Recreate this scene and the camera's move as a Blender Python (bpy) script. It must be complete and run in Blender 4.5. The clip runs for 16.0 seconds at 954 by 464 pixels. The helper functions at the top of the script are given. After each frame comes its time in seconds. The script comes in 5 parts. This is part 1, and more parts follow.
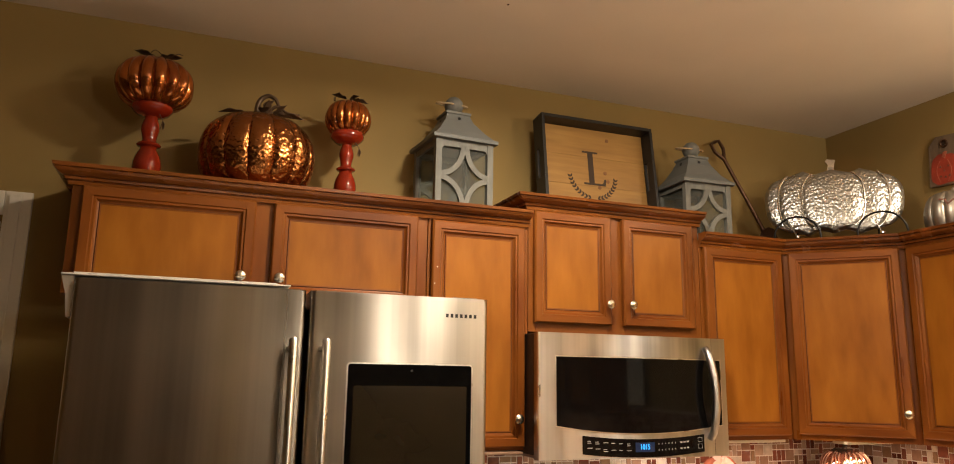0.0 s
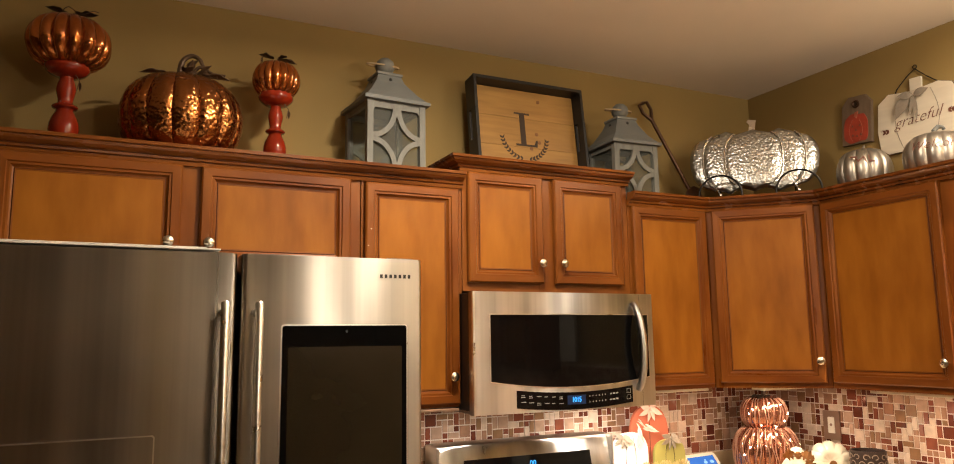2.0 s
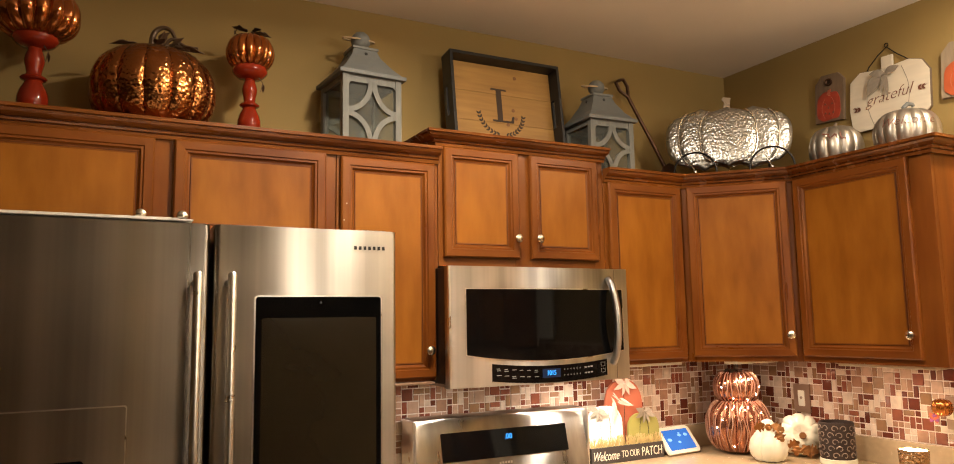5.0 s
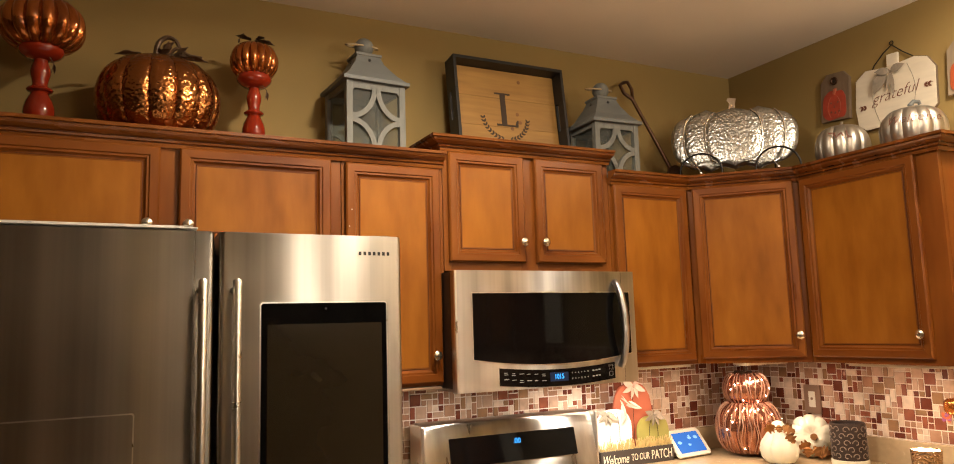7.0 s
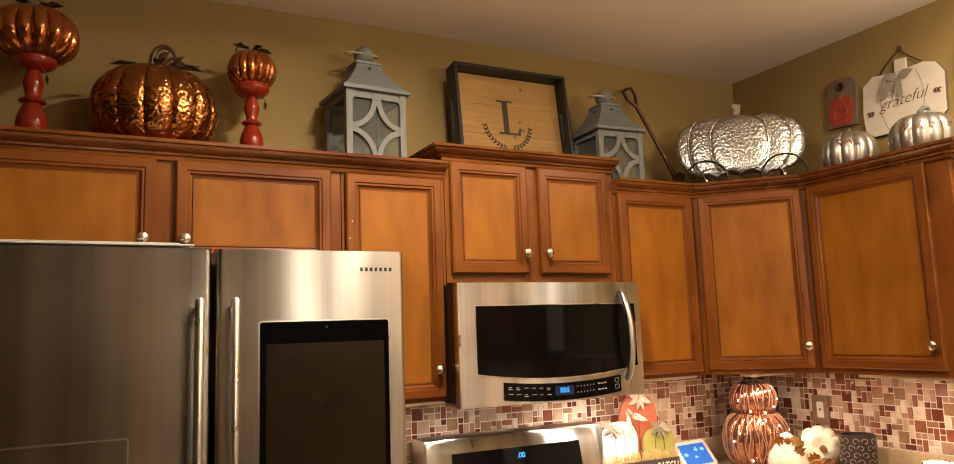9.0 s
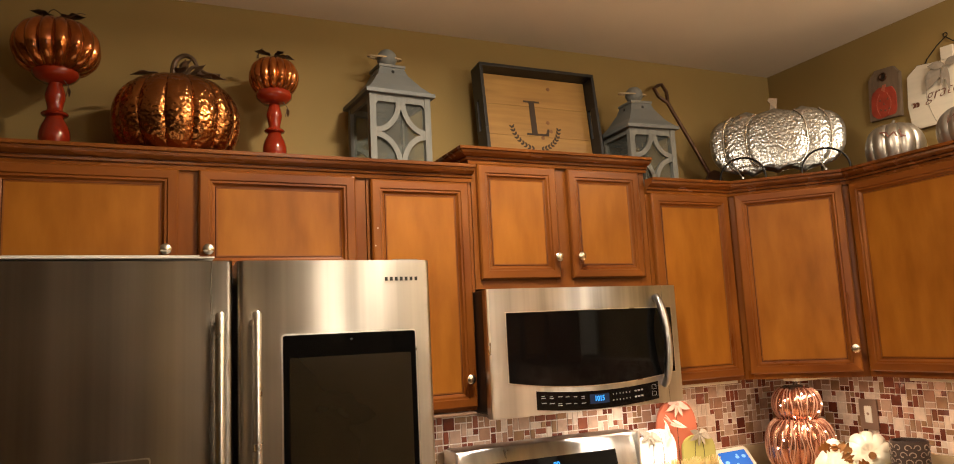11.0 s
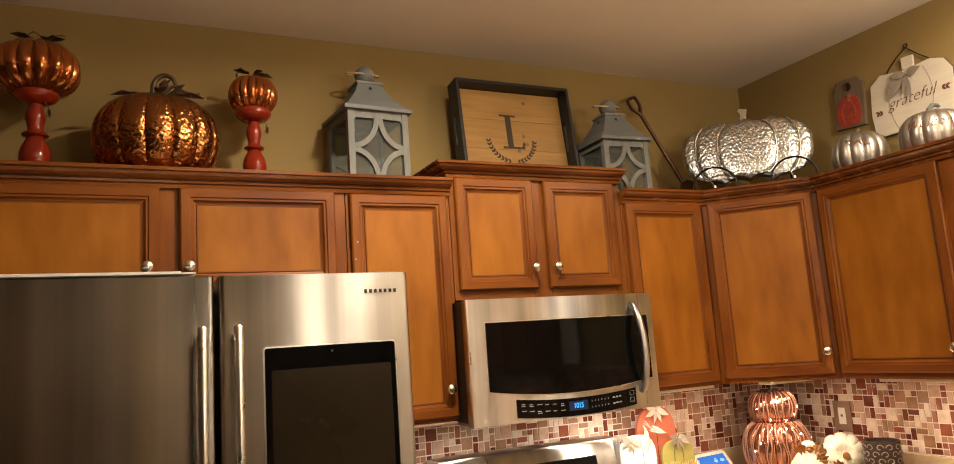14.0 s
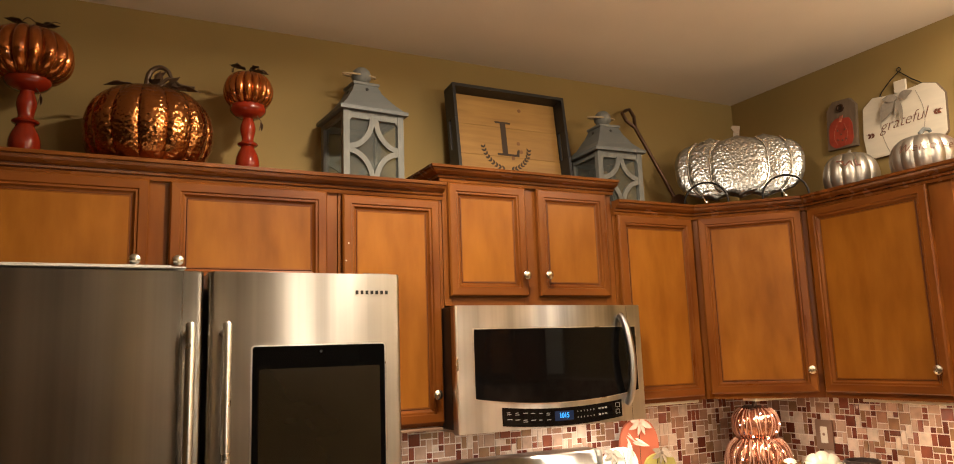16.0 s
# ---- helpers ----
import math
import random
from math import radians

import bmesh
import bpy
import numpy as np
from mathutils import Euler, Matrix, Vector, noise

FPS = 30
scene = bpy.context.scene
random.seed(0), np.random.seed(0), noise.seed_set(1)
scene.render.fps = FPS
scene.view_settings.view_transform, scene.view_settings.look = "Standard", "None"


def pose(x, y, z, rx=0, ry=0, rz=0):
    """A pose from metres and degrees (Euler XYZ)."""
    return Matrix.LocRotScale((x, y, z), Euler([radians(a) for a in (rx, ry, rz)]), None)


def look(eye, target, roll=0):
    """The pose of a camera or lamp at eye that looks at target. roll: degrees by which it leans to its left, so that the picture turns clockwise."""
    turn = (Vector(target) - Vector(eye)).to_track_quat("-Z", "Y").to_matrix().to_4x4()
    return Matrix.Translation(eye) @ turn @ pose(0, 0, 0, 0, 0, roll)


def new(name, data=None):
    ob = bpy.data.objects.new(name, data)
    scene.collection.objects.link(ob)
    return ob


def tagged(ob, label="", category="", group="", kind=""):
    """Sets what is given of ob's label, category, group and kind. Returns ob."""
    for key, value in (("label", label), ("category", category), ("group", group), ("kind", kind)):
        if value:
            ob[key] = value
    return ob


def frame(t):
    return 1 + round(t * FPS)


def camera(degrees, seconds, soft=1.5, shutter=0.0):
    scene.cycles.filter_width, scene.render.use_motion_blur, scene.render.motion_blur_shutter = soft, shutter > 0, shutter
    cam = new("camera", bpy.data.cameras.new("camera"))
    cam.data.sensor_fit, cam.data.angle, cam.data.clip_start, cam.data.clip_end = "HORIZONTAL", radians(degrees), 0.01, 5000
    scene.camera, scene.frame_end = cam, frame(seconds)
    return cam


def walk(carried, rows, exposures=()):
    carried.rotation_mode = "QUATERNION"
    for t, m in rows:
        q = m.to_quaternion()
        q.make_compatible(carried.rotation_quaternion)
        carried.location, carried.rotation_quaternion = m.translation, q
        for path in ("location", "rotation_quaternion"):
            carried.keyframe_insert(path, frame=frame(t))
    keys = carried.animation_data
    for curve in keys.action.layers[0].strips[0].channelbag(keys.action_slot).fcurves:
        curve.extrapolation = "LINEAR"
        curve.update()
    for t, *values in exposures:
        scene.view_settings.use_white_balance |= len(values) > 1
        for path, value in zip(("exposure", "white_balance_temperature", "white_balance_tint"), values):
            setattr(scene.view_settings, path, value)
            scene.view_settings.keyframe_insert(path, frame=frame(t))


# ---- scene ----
cam = camera(65.4, 16.0, soft=1.0)
PATH = [
    (0, (0.069, -2.656, 1.577), (0.775, -0.825, 1.963), 0.9),
    (0.5, (0.073, -2.655, 1.579), (0.803, -0.839, 2.001), 0.7),
    (1, (0.062, -2.65, 1.577), (0.823, -0.845, 1.978), -0.6),
    (1.5, (0.066, -2.66, 1.566), (0.906, -0.876, 1.91), -1.8),
    (2, (0.069, -2.675, 1.565), (0.94, -0.898, 1.855), -0.8),
    (2.5, (0.075, -2.688, 1.556), (0.928, -0.898, 1.816), -2.6),
    (3, (0.072, -2.691, 1.552), (0.935, -0.905, 1.806), -1.9),
    (3.5, (0.068, -2.684, 1.546), (0.957, -0.909, 1.79), -1.1),
    (4, (0.078, -2.691, 1.543), (1.003, -0.934, 1.784), -1.1),
    (6.5, (0.085, -2.679, 1.532), (0.983, -0.909, 1.779), -1.1),
    (7, (0.091, -2.69, 1.534), (0.99, -0.922, 1.791), -1.7),
    (7.5, (0.084, -2.693, 1.534), (0.976, -0.923, 1.801), -1.4),
    (8, (0.08, -2.689, 1.539), (0.994, -0.93, 1.805), -1.3),
    (10.5, (0.139, -2.578, 1.605), (0.999, -0.792, 1.87), -3.4),
    (11, (0.137, -2.586, 1.588), (0.964, -0.786, 1.861), -2.8),
    (11.5, (0.129, -2.605, 1.584), (0.941, -0.801, 1.875), -2.9),
    (12, (0.13, -2.621, 1.585), (0.948, -0.817, 1.865), -3.6),
    (12.5, (0.132, -2.622, 1.582), (0.963, -0.824, 1.862), -4.6),
    (13, (0.132, -2.628, 1.589), (1.001, -0.851, 1.888), -4.6),
    (13.5, (0.135, -2.633, 1.584), (1.018, -0.865, 1.895), -4.2),
    (14, (0.132, -2.635, 1.577), (1.0, -0.859, 1.882), -4.0),
    (14.5, (0.127, -2.637, 1.574), (0.979, -0.852, 1.874), -3.5),
    (15, (0.121, -2.634, 1.569), (0.973, -0.85, 1.87), -2.0),
    (15.5, (0.116, -2.622, 1.568), (0.992, -0.851, 1.878), -1.4),
    (16, (0.116, -2.615, 1.575), (1.019, -0.86, 1.897), -2.0),
]
walk(cam, [(t, look(eye, target, roll)) for t, eye, target, roll in PATH])

# ---- world, lamps, exposure ----
world = bpy.data.worlds.new("world")
scene.world = world
world.use_nodes = True
world.node_tree.nodes["Background"].inputs[0].default_value = (0.02, 0.017, 0.012, 1)
world.node_tree.nodes["Background"].inputs[1].default_value = 0.3
scene.view_settings.exposure = 0.0
CEIL, XR = 2.765, 2.93
WARM = (1.0, 0.85, 0.68)


def lamp(name, kind, m, power, colour, **more):
    data = bpy.data.lights.new(name, kind)
    data.energy, data.color = power, colour
    for key, value in more.items():
        if key == "radius":
            data.shadow_soft_size = value
        if key == "size":
            data.shape, data.size, data.size_y = "RECTANGLE", value[0], value[1]
        if key == "disk":
            data.shape, data.size = "DISK", value
        if key == "spread":
            data.spread = radians(value)
    ob = new(name, data)
    ob.matrix_world = m
    return ob


CANS = ((0.98, -1.17, 33, 0.6), (2.5, -1.6, 13, 4.5))
for cx, cy, watts, wash in CANS:
    lamp("can_lamp", "AREA", pose(cx, cy, CEIL - 0.016), watts, WARM, disk=0.14, spread=173)
    # extra point below each can, added to brighten the ceiling and upper wall
    lamp("can_wash_fill", "POINT", pose(cx, cy, CEIL - 0.12), wash, WARM, radius=0.05)
# first bulb makes the refrigerator highlight; second pendant and both uplights added as fill
PENDANTS = ((1.0, -3.05, 1.95, 14, 20), (2.1, -3.15, 1.95, 2, 82))
for cx, cy, cz, watts, wash in PENDANTS:
    lamp("pendant_bulb", "POINT", pose(cx, cy, cz), watts, WARM, radius=0.09)
    lamp("ceiling_fill", "AREA", pose(cx, cy, cz + 0.14, 180), wash, WARM, disk=0.3)
for cx, watts in ((1.24, 1.8), (1.85, 4.6)):
    lamp("cooktop_lamp", "AREA", pose(cx, -0.3, 1.312), watts, (1, 0.88, 0.76), size=(0.06, 0.06))
UNDER = ((2.12, -0.265, 0.3, 0.05, 1.5), (2.56, -0.41, 0.22, 0.05, 2.3), (2.67, -0.95, 0.05, 0.35, 2.0), (2.74, -3.47, 0.05, 1.1, 4.5))
for cx, cy, sx, sy, watts in UNDER:
    lamp("undercabinet_lamp", "AREA", pose(cx, cy, 1.349), watts, (1, 0.74, 0.54), size=(sx, sy))

# ---- materials ----
MATS = {}


def material(name, base=(0.5, 0.5, 0.5), rough=0.5, metal=0.0, spread=0.12, scale=12.0, stretch=(1, 1, 1), bump=0.0,
             bump_scale=60.0, coat=0.0, emit=None, strength=0.0, tint=None, rough_spread=0.1, spec=0.5, detail=4.0):
    """A surface with variation at two scales: broad stains and fine grain, and a fine relief."""
    m = bpy.data.materials.new(name)
    m.use_nodes = True
    n, l = m.node_tree.nodes, m.node_tree.links
    b = n["Principled BSDF"]
    b.inputs["Roughness"].default_value, b.inputs["Metallic"].default_value = rough, metal
    b.inputs["Specular IOR Level"].default_value = spec
    b.inputs["Coat Weight"].default_value = coat
    b.inputs["Coat Roughness"].default_value = 0.15
    co = n.new("ShaderNodeTexCoord")
    mp = n.new("ShaderNodeMapping")
    mp.inputs["Scale"].default_value = stretch
    l.new(co.outputs["Object"], mp.inputs["Vector"])
    fine = n.new("ShaderNodeTexNoise")
    fine.inputs["Scale"].default_value, fine.inputs["Detail"].default_value = scale, detail
    l.new(mp.outputs[0], fine.inputs["Vector"])
    broad = n.new("ShaderNodeTexNoise")
    broad.inputs["Scale"].default_value, broad.inputs["Detail"].default_value = 2.6, 2.0
    l.new(co.outputs["Object"], broad.inputs["Vector"])
    add = n.new("ShaderNodeMath")
    add.operation = "ADD"
    l.new(fine.outputs[0], add.inputs[0])
    l.new(broad.outputs[0], add.inputs[1])
    ramp = n.new("ShaderNodeValToRGB")
    other = tint or tuple(min(1.0, c * (1 + spread)) for c in base)
    low = tuple(c * (1 - spread) for c in base)
    ramp.color_ramp.elements[0].position, ramp.color_ramp.elements[1].position = 0.32, 0.68
    ramp.color_ramp.elements[0].color, ramp.color_ramp.elements[1].color = (*low, 1), (*other, 1)
    half = n.new("ShaderNodeMath")
    half.operation = "MULTIPLY"
    half.inputs[1].default_value = 0.5
    l.new(add.outputs[0], half.inputs[0])
    l.new(half.outputs[0], ramp.inputs[0])
    l.new(ramp.outputs[0], b.inputs["Base Color"])
    mr = n.new("ShaderNodeMapRange")
    mr.inputs["To Min"].default_value, mr.inputs["To Max"].default_value = max(0.02, rough - rough_spread), min(1, rough + rough_spread)
    l.new(fine.outputs[0], mr.inputs["Value"])
    l.new(mr.outputs[0], b.inputs["Roughness"])
    if bump:
        bn = n.new("ShaderNodeTexNoise")
        bn.inputs["Scale"].default_value, bn.inputs["Detail"].default_value = bump_scale, 3.0
        l.new(mp.outputs[0], bn.inputs["Vector"])
        bm_ = n.new("ShaderNodeBump")
        bm_.inputs["Strength"].default_value, bm_.inputs["Distance"].default_value = bump, 0.004
        l.new(bn.outputs[0], bm_.inputs["Height"])
        l.new(bm_.outputs[0], b.inputs["Normal"])
    if emit:
        b.inputs["Emission Color"].default_value, b.inputs["Emission Strength"].default_value = (*emit, 1), strength
    MATS[name] = m
    return m


def steel(name, base, rough, aniso):
    # the stretched colour noise paints in upright streaks of reflection
    m = material(name, base, rough, 1.0, spread=0.5, scale=2.4, stretch=(7, 7, 0.06), rough_spread=0.03)
    n, l = m.node_tree.nodes, m.node_tree.links
    b = n["Principled BSDF"]
    b.inputs["Anisotropic"].default_value, b.inputs["Anisotropic Rotation"].default_value = aniso, 0.25
    tg = n.new("ShaderNodeTangent")
    tg.direction_type, tg.axis = "RADIAL", "Z"
    l.new(tg.outputs[0], b.inputs["Tangent"])
    return m


def hammered(name, base, rough, scale, depth, dark=0.6):
    """Beaten sheet metal: dimples from a cell pattern, stained darker in the hollows."""
    m = material(name, base, rough, 1.0, spread=0.2, scale=20)
    n, l = m.node_tree.nodes, m.node_tree.links
    v = n.new("ShaderNodeTexVoronoi")
    v.feature = "SMOOTH_F1"
    v.inputs["Scale"].default_value = scale
    co = next(x for x in n if x.type == "TEX_COORD")
    l.new(co.outputs["Object"], v.inputs["Vector"])
    bp = n.new("ShaderNodeBump")
    bp.inputs["Strength"].default_value, bp.inputs["Distance"].default_value = 1.0, depth
    l.new(v.outputs["Distance"], bp.inputs["Height"])
    l.new(bp.outputs[0], n["Principled BSDF"].inputs["Normal"])
    return m


def glass(name, colour, rough=0.02):
    m = material(name, colour, rough, 0.0, spread=0.03)
    b = m.node_tree.nodes["Principled BSDF"]
    b.inputs["Transmission Weight"].default_value = 1.0
    b.inputs["IOR"].default_value = 1.45
    return m


def tile_material(name, source):
    """Glazed and stone tiles: each piece takes one of six colours by its random number."""
    m = material(name, (0.4, 0.3, 0.25), 0.08, rough_spread=0.05, spec=0.6, scale=30)
    n, l = m.node_tree.nodes, m.node_tree.links
    if source == "object":
        rnd = n.new("ShaderNodeObjectInfo").outputs["Random"]
    else:
        rnd = n.new("ShaderNodeNewGeometry").outputs["Random Per Island"]
    r = n.new("ShaderNodeValToRGB")
    r.color_ramp.interpolation = "CONSTANT"
    cols = [(0.0, (0.14, 0.036, 0.02)), (0.16, (0.37, 0.2, 0.125)), (0.38, (0.52, 0.34, 0.24)), (0.57, (0.7, 0.55, 0.43)),
            (0.74, (0.25, 0.075, 0.042)), (0.88, (0.3, 0.165, 0.085))]
    while len(r.color_ramp.elements) < len(cols):
        r.color_ramp.elements.new(0.5)
    for e, (p, c) in zip(r.color_ramp.elements, cols):
        e.position, e.color = p, (*c, 1)
    l.new(rnd, r.inputs[0])
    mix = n.new("ShaderNodeMix")
    mix.data_type, mix.blend_type = "RGBA", "MULTIPLY"
    mix.inputs["Factor"].default_value = 0.55
    l.new(r.outputs[0], mix.inputs["A"])
    vein = n.new("ShaderNodeTexNoise")
    vein.inputs["Scale"].default_value, vein.inputs["Detail"].default_value = 35, 5
    geo = n.new("ShaderNodeNewGeometry")
    l.new(geo.outputs["Position"], vein.inputs["Vector"])
    vr = n.new("ShaderNodeMapRange")
    vr.inputs["From Min"].default_value, vr.inputs["From Max"].default_value = 0.3, 0.7
    vr.inputs["To Min"].default_value, vr.inputs["To Max"].default_value = 0.6, 1.15
    l.new(vein.outputs[0], vr.inputs["Value"])
    l.new(vr.outputs[0], mix.inputs["B"])
    l.new(mix.outputs["Result"], n["Principled BSDF"].inputs["Base Color"])
    return m


WALL = material("wall_paint", (0.31, 0.213, 0.074), 0.75, spread=0.05, scale=5, bump=0.12, bump_scale=220, spec=0.25)
CEILING = material("ceiling_paint", (0.79, 0.72, 0.6), 0.9, spread=0.03, scale=4, bump=0.2, bump_scale=160, spec=0.15)
FLOOR = material("floor_wood", (0.2, 0.11, 0.055), 0.4, spread=0.3, scale=8, stretch=(1, 12, 1))
WOOD = material("cabinet_wood", (0.158, 0.038, 0.0058), 0.31, spread=0.25, scale=7, stretch=(2.8, 2.8, 0.4), tint=(0.27, 0.088, 0.012), bump=0.04, bump_scale=60, detail=9, spec=0.3)
WOODH = material("cabinet_wood_rail", (0.15, 0.036, 0.0055), 0.31, spread=0.25, scale=7, stretch=(0.4, 2.8, 2.8), tint=(0.26, 0.08, 0.011), bump=0.04, bump_scale=60, detail=9, spec=0.3)
PANEL = material("cabinet_panel_wood", (0.235, 0.073, 0.0072), 0.33, spread=0.16, scale=9, stretch=(1.8, 1.8, 0.5), tint=(0.375, 0.138, 0.0145), bump=0.04, bump_scale=60, detail=10, spec=0.27)
CROWNWOOD = material("crown_wood", (0.15, 0.04, 0.0075), 0.26, spread=0.3, scale=8, stretch=(0.5, 2.6, 2.6), tint=(0.28, 0.09, 0.015), detail=9, spec=0.6)
# dark brown that paints shade into the grooves; the toe kicks share it
SHADEWOOD = material("shade_brown_wood", (0.085, 0.022, 0.0045), 0.45, spread=0.3, scale=30, spec=0.3)
NICKEL = material("brushed_nickel", (0.75, 0.68, 0.55), 0.25, 1.0, spread=0.05)
STEEL = steel("stainless_steel", (0.42, 0.39, 0.345), 0.285, 0.985)
# the same stainless with a lighter base, for the brighter room it reflects
LITSTEEL = steel("lit_stainless_steel", (0.52, 0.505, 0.485), 0.3, 0.985)
CHROME = material("polished_steel", (0.8, 0.77, 0.7), 0.3, 1.0, spread=0.03)
BLACK = material("black_plastic", (0.012, 0.011, 0.01), 0.35, spread=0.3)
DARKGLASS = material("black_glass", (0.003, 0.003, 0.003), 0.05, spread=0.3, rough_spread=0.02, spec=0.22)
WHITE = material("white_paint", (0.74, 0.68, 0.56), 0.45, spread=0.05)
PAPER = material("white_board", (0.75, 0.72, 0.66), 0.7, spread=0.06)
COUNTER = material("counter_stone", (0.46, 0.34, 0.2), 0.25, spread=0.12, scale=45, rough_spread=0.06)
GROUT = material("grout", (0.74, 0.63, 0.53), 0.85, spread=0.1, scale=90)
RED = material("red_glaze", (0.24, 0.02, 0.0055), 0.13, spread=0.22, coat=0.15)
AMBER = material("amber_mercury_glass", (0.36, 0.075, 0.011), 0.13, 0.8, spread=0.45, scale=34, stretch=(1, 1, 0.4), tint=(0.62, 0.2, 0.035), bump=0.8, bump_scale=38, coat=0.3)
COPPER = hammered("hammered_copper", (0.38, 0.145, 0.042), 0.25, 90, 0.004)
GALV = hammered("hammered_zinc", (0.53, 0.53, 0.5), 0.31, 95, 0.0027)
ZINC = material("zinc_rib", (0.75, 0.72, 0.66), 0.25, 1.0, spread=0.12)
LEAF = material("dark_metal_leaf", (0.06, 0.035, 0.02), 0.5, 0.6, spread=0.4, scale=30)
VINE = material("bronze_vine", (0.11, 0.065, 0.034), 0.5, 0.5, spread=0.4, scale=30)
GREYWOOD = material("weathered_grey_paint", (0.165, 0.165, 0.143), 0.65, spread=0.3, scale=14, stretch=(5, 5, 1), bump=0.2, bump_scale=40)
GREYDARK = material("grey_roof_paint", (0.13, 0.135, 0.125), 0.55, spread=0.15, scale=14)
ROPE = material("rope", (0.45, 0.33, 0.18), 0.8, spread=0.2, scale=90)
# clear glass mixed with a patchy, faint grey
PANE = bpy.data.materials.new("mottled_thin_glass")
PANE.use_nodes = True
n_, l_ = PANE.node_tree.nodes, PANE.node_tree.links
n_["Principled BSDF"].inputs["Base Color"].default_value = (0.3, 0.3, 0.26, 1)
n_["Principled BSDF"].inputs["Roughness"].default_value = 0.5
clear_ = n_.new("ShaderNodeBsdfTransparent")
clear_.inputs[0].default_value = (0.86, 0.88, 0.85, 1)
blend_ = n_.new("ShaderNodeMixShader")
mottle_ = n_.new("ShaderNodeTexNoise")
mottle_.inputs["Scale"].default_value, mottle_.inputs["Detail"].default_value = 18, 6
reach_ = n_.new("ShaderNodeMapRange")
reach_.inputs["To Min"].default_value, reach_.inputs["To Max"].default_value = 0.03, 0.2
l_.new(mottle_.outputs[0], reach_.inputs["Value"])
l_.new(reach_.outputs[0], blend_.inputs[0])
l_.new(clear_.outputs[0], blend_.inputs[1])
l_.new(n_["Principled BSDF"].outputs[0], blend_.inputs[2])
l_.new(blend_.outputs[0], n_["Material Output"].inputs[0])
TRAYBLACK = material("black_tray_paint", (0.009, 0.008, 0.007), 0.5, spread=0.4, scale=25)
PINE = material("pine_board", (0.3, 0.15, 0.036), 0.5, spread=0.25, scale=5, stretch=(0.9, 7, 9), tint=(0.43, 0.24, 0.062), detail=8)
INK = material("burnt_ink", (0.035, 0.018, 0.008), 0.6, spread=0.3)
IRON = material("black_wire", (0.02, 0.018, 0.016), 0.4, 0.7, spread=0.3)
BRONZE = material("dark_bronze", (0.1, 0.05, 0.028), 0.4, 0.7, spread=0.3, scale=25)
SILVER = material("silver_leaf_pumpkin", (0.45, 0.41, 0.35), 0.36, 0.9, spread=0.4, scale=18, stretch=(1, 1, 0.5), bump=0.4, bump_scale=34)
TAGWOOD = material("barn_wood", (0.17, 0.115, 0.07), 0.75, spread=0.35, scale=9, stretch=(6, 6, 1), bump=0.3, bump_scale=50)
ORANGE = material("orange_paint", (0.42, 0.085, 0.024), 0.6, spread=0.2, scale=18)
SIGNWHITE = material("whitewashed_wood", (0.72, 0.64, 0.5), 0.65, spread=0.1, scale=8, stretch=(1, 1, 6))
RIBBON = material("burlap_ribbon", (0.3, 0.25, 0.19), 0.85, spread=0.2, scale=120)
PINKRIBBON = material("pink_ribbon", (0.62, 0.44, 0.36), 0.8, spread=0.2, scale=60)
WRITING = material("brown_writing", (0.16, 0.055, 0.03), 0.6, spread=0.2)
SIGNPALE = material("bright_white_paint", (0.8, 0.78, 0.72), 0.6, spread=0.06)
CREAM = material("cream_ceramic", (0.74, 0.7, 0.55), 0.3, spread=0.06, coat=0.3)
GOLDLEAF = material("gold_leaf", (0.28, 0.125, 0.042), 0.3, 0.85, spread=0.3, scale=40)
TERRA = material("terracotta_paint", (0.42, 0.11, 0.055), 0.6, spread=0.1)
OLIVE = material("olive_paint", (0.34, 0.31, 0.08), 0.6, spread=0.12)
STRAW = material("straw", (0.62, 0.47, 0.2), 0.8, spread=0.25, scale=40)
SLATE = material("dark_sign_paint", (0.045, 0.035, 0.03), 0.6, spread=0.25)
LETTER = material("cream_lettering", (0.78, 0.7, 0.55), 0.6, spread=0.05)
COPPERGLASS = material("copper_mercury_glass", (0.42, 0.18, 0.11), 0.16, 0.85, spread=0.5, scale=24, stretch=(1, 1, 0.3), bump=0.5, bump_scale=20)
COPPERRIB = material("pale_copper_rib", (0.46, 0.25, 0.17), 0.38, 0.6, spread=0.25)
FAIRY = material("fairy_bulb", (1, 0.9, 0.75), 0.4, emit=(1, 0.8, 0.55), strength=14)
CANLENS = material("lamp_lens", (0.9, 0.85, 0.75), 0.4, emit=WARM, strength=6)
FLAME = material("candle_glow", (1, 0.9, 0.7), 0.4, emit=(1, 0.8, 0.5), strength=16)
BLUELED = material("blue_display", (0.02, 0.1, 0.3), 0.3, emit=(0.03, 0.38, 1.0), strength=1.6)
SCREENBLUE = material("lit_screen", (0.02, 0.08, 0.25), 0.15, emit=(0.03, 0.14, 0.55), strength=0.9)
SCREENPALE = material("lit_screen_clouds", (0.2, 0.4, 0.6), 0.15, emit=(0.12, 0.32, 0.8), strength=0.9)
BRONZEPLATE = material("bronze_plate", (0.33, 0.21, 0.145), 0.35, 0.4, spread=0.12)
BROWNWAX = material("brown_metal_shade", (0.045, 0.03, 0.024), 0.5, 0.4, spread=0.2)
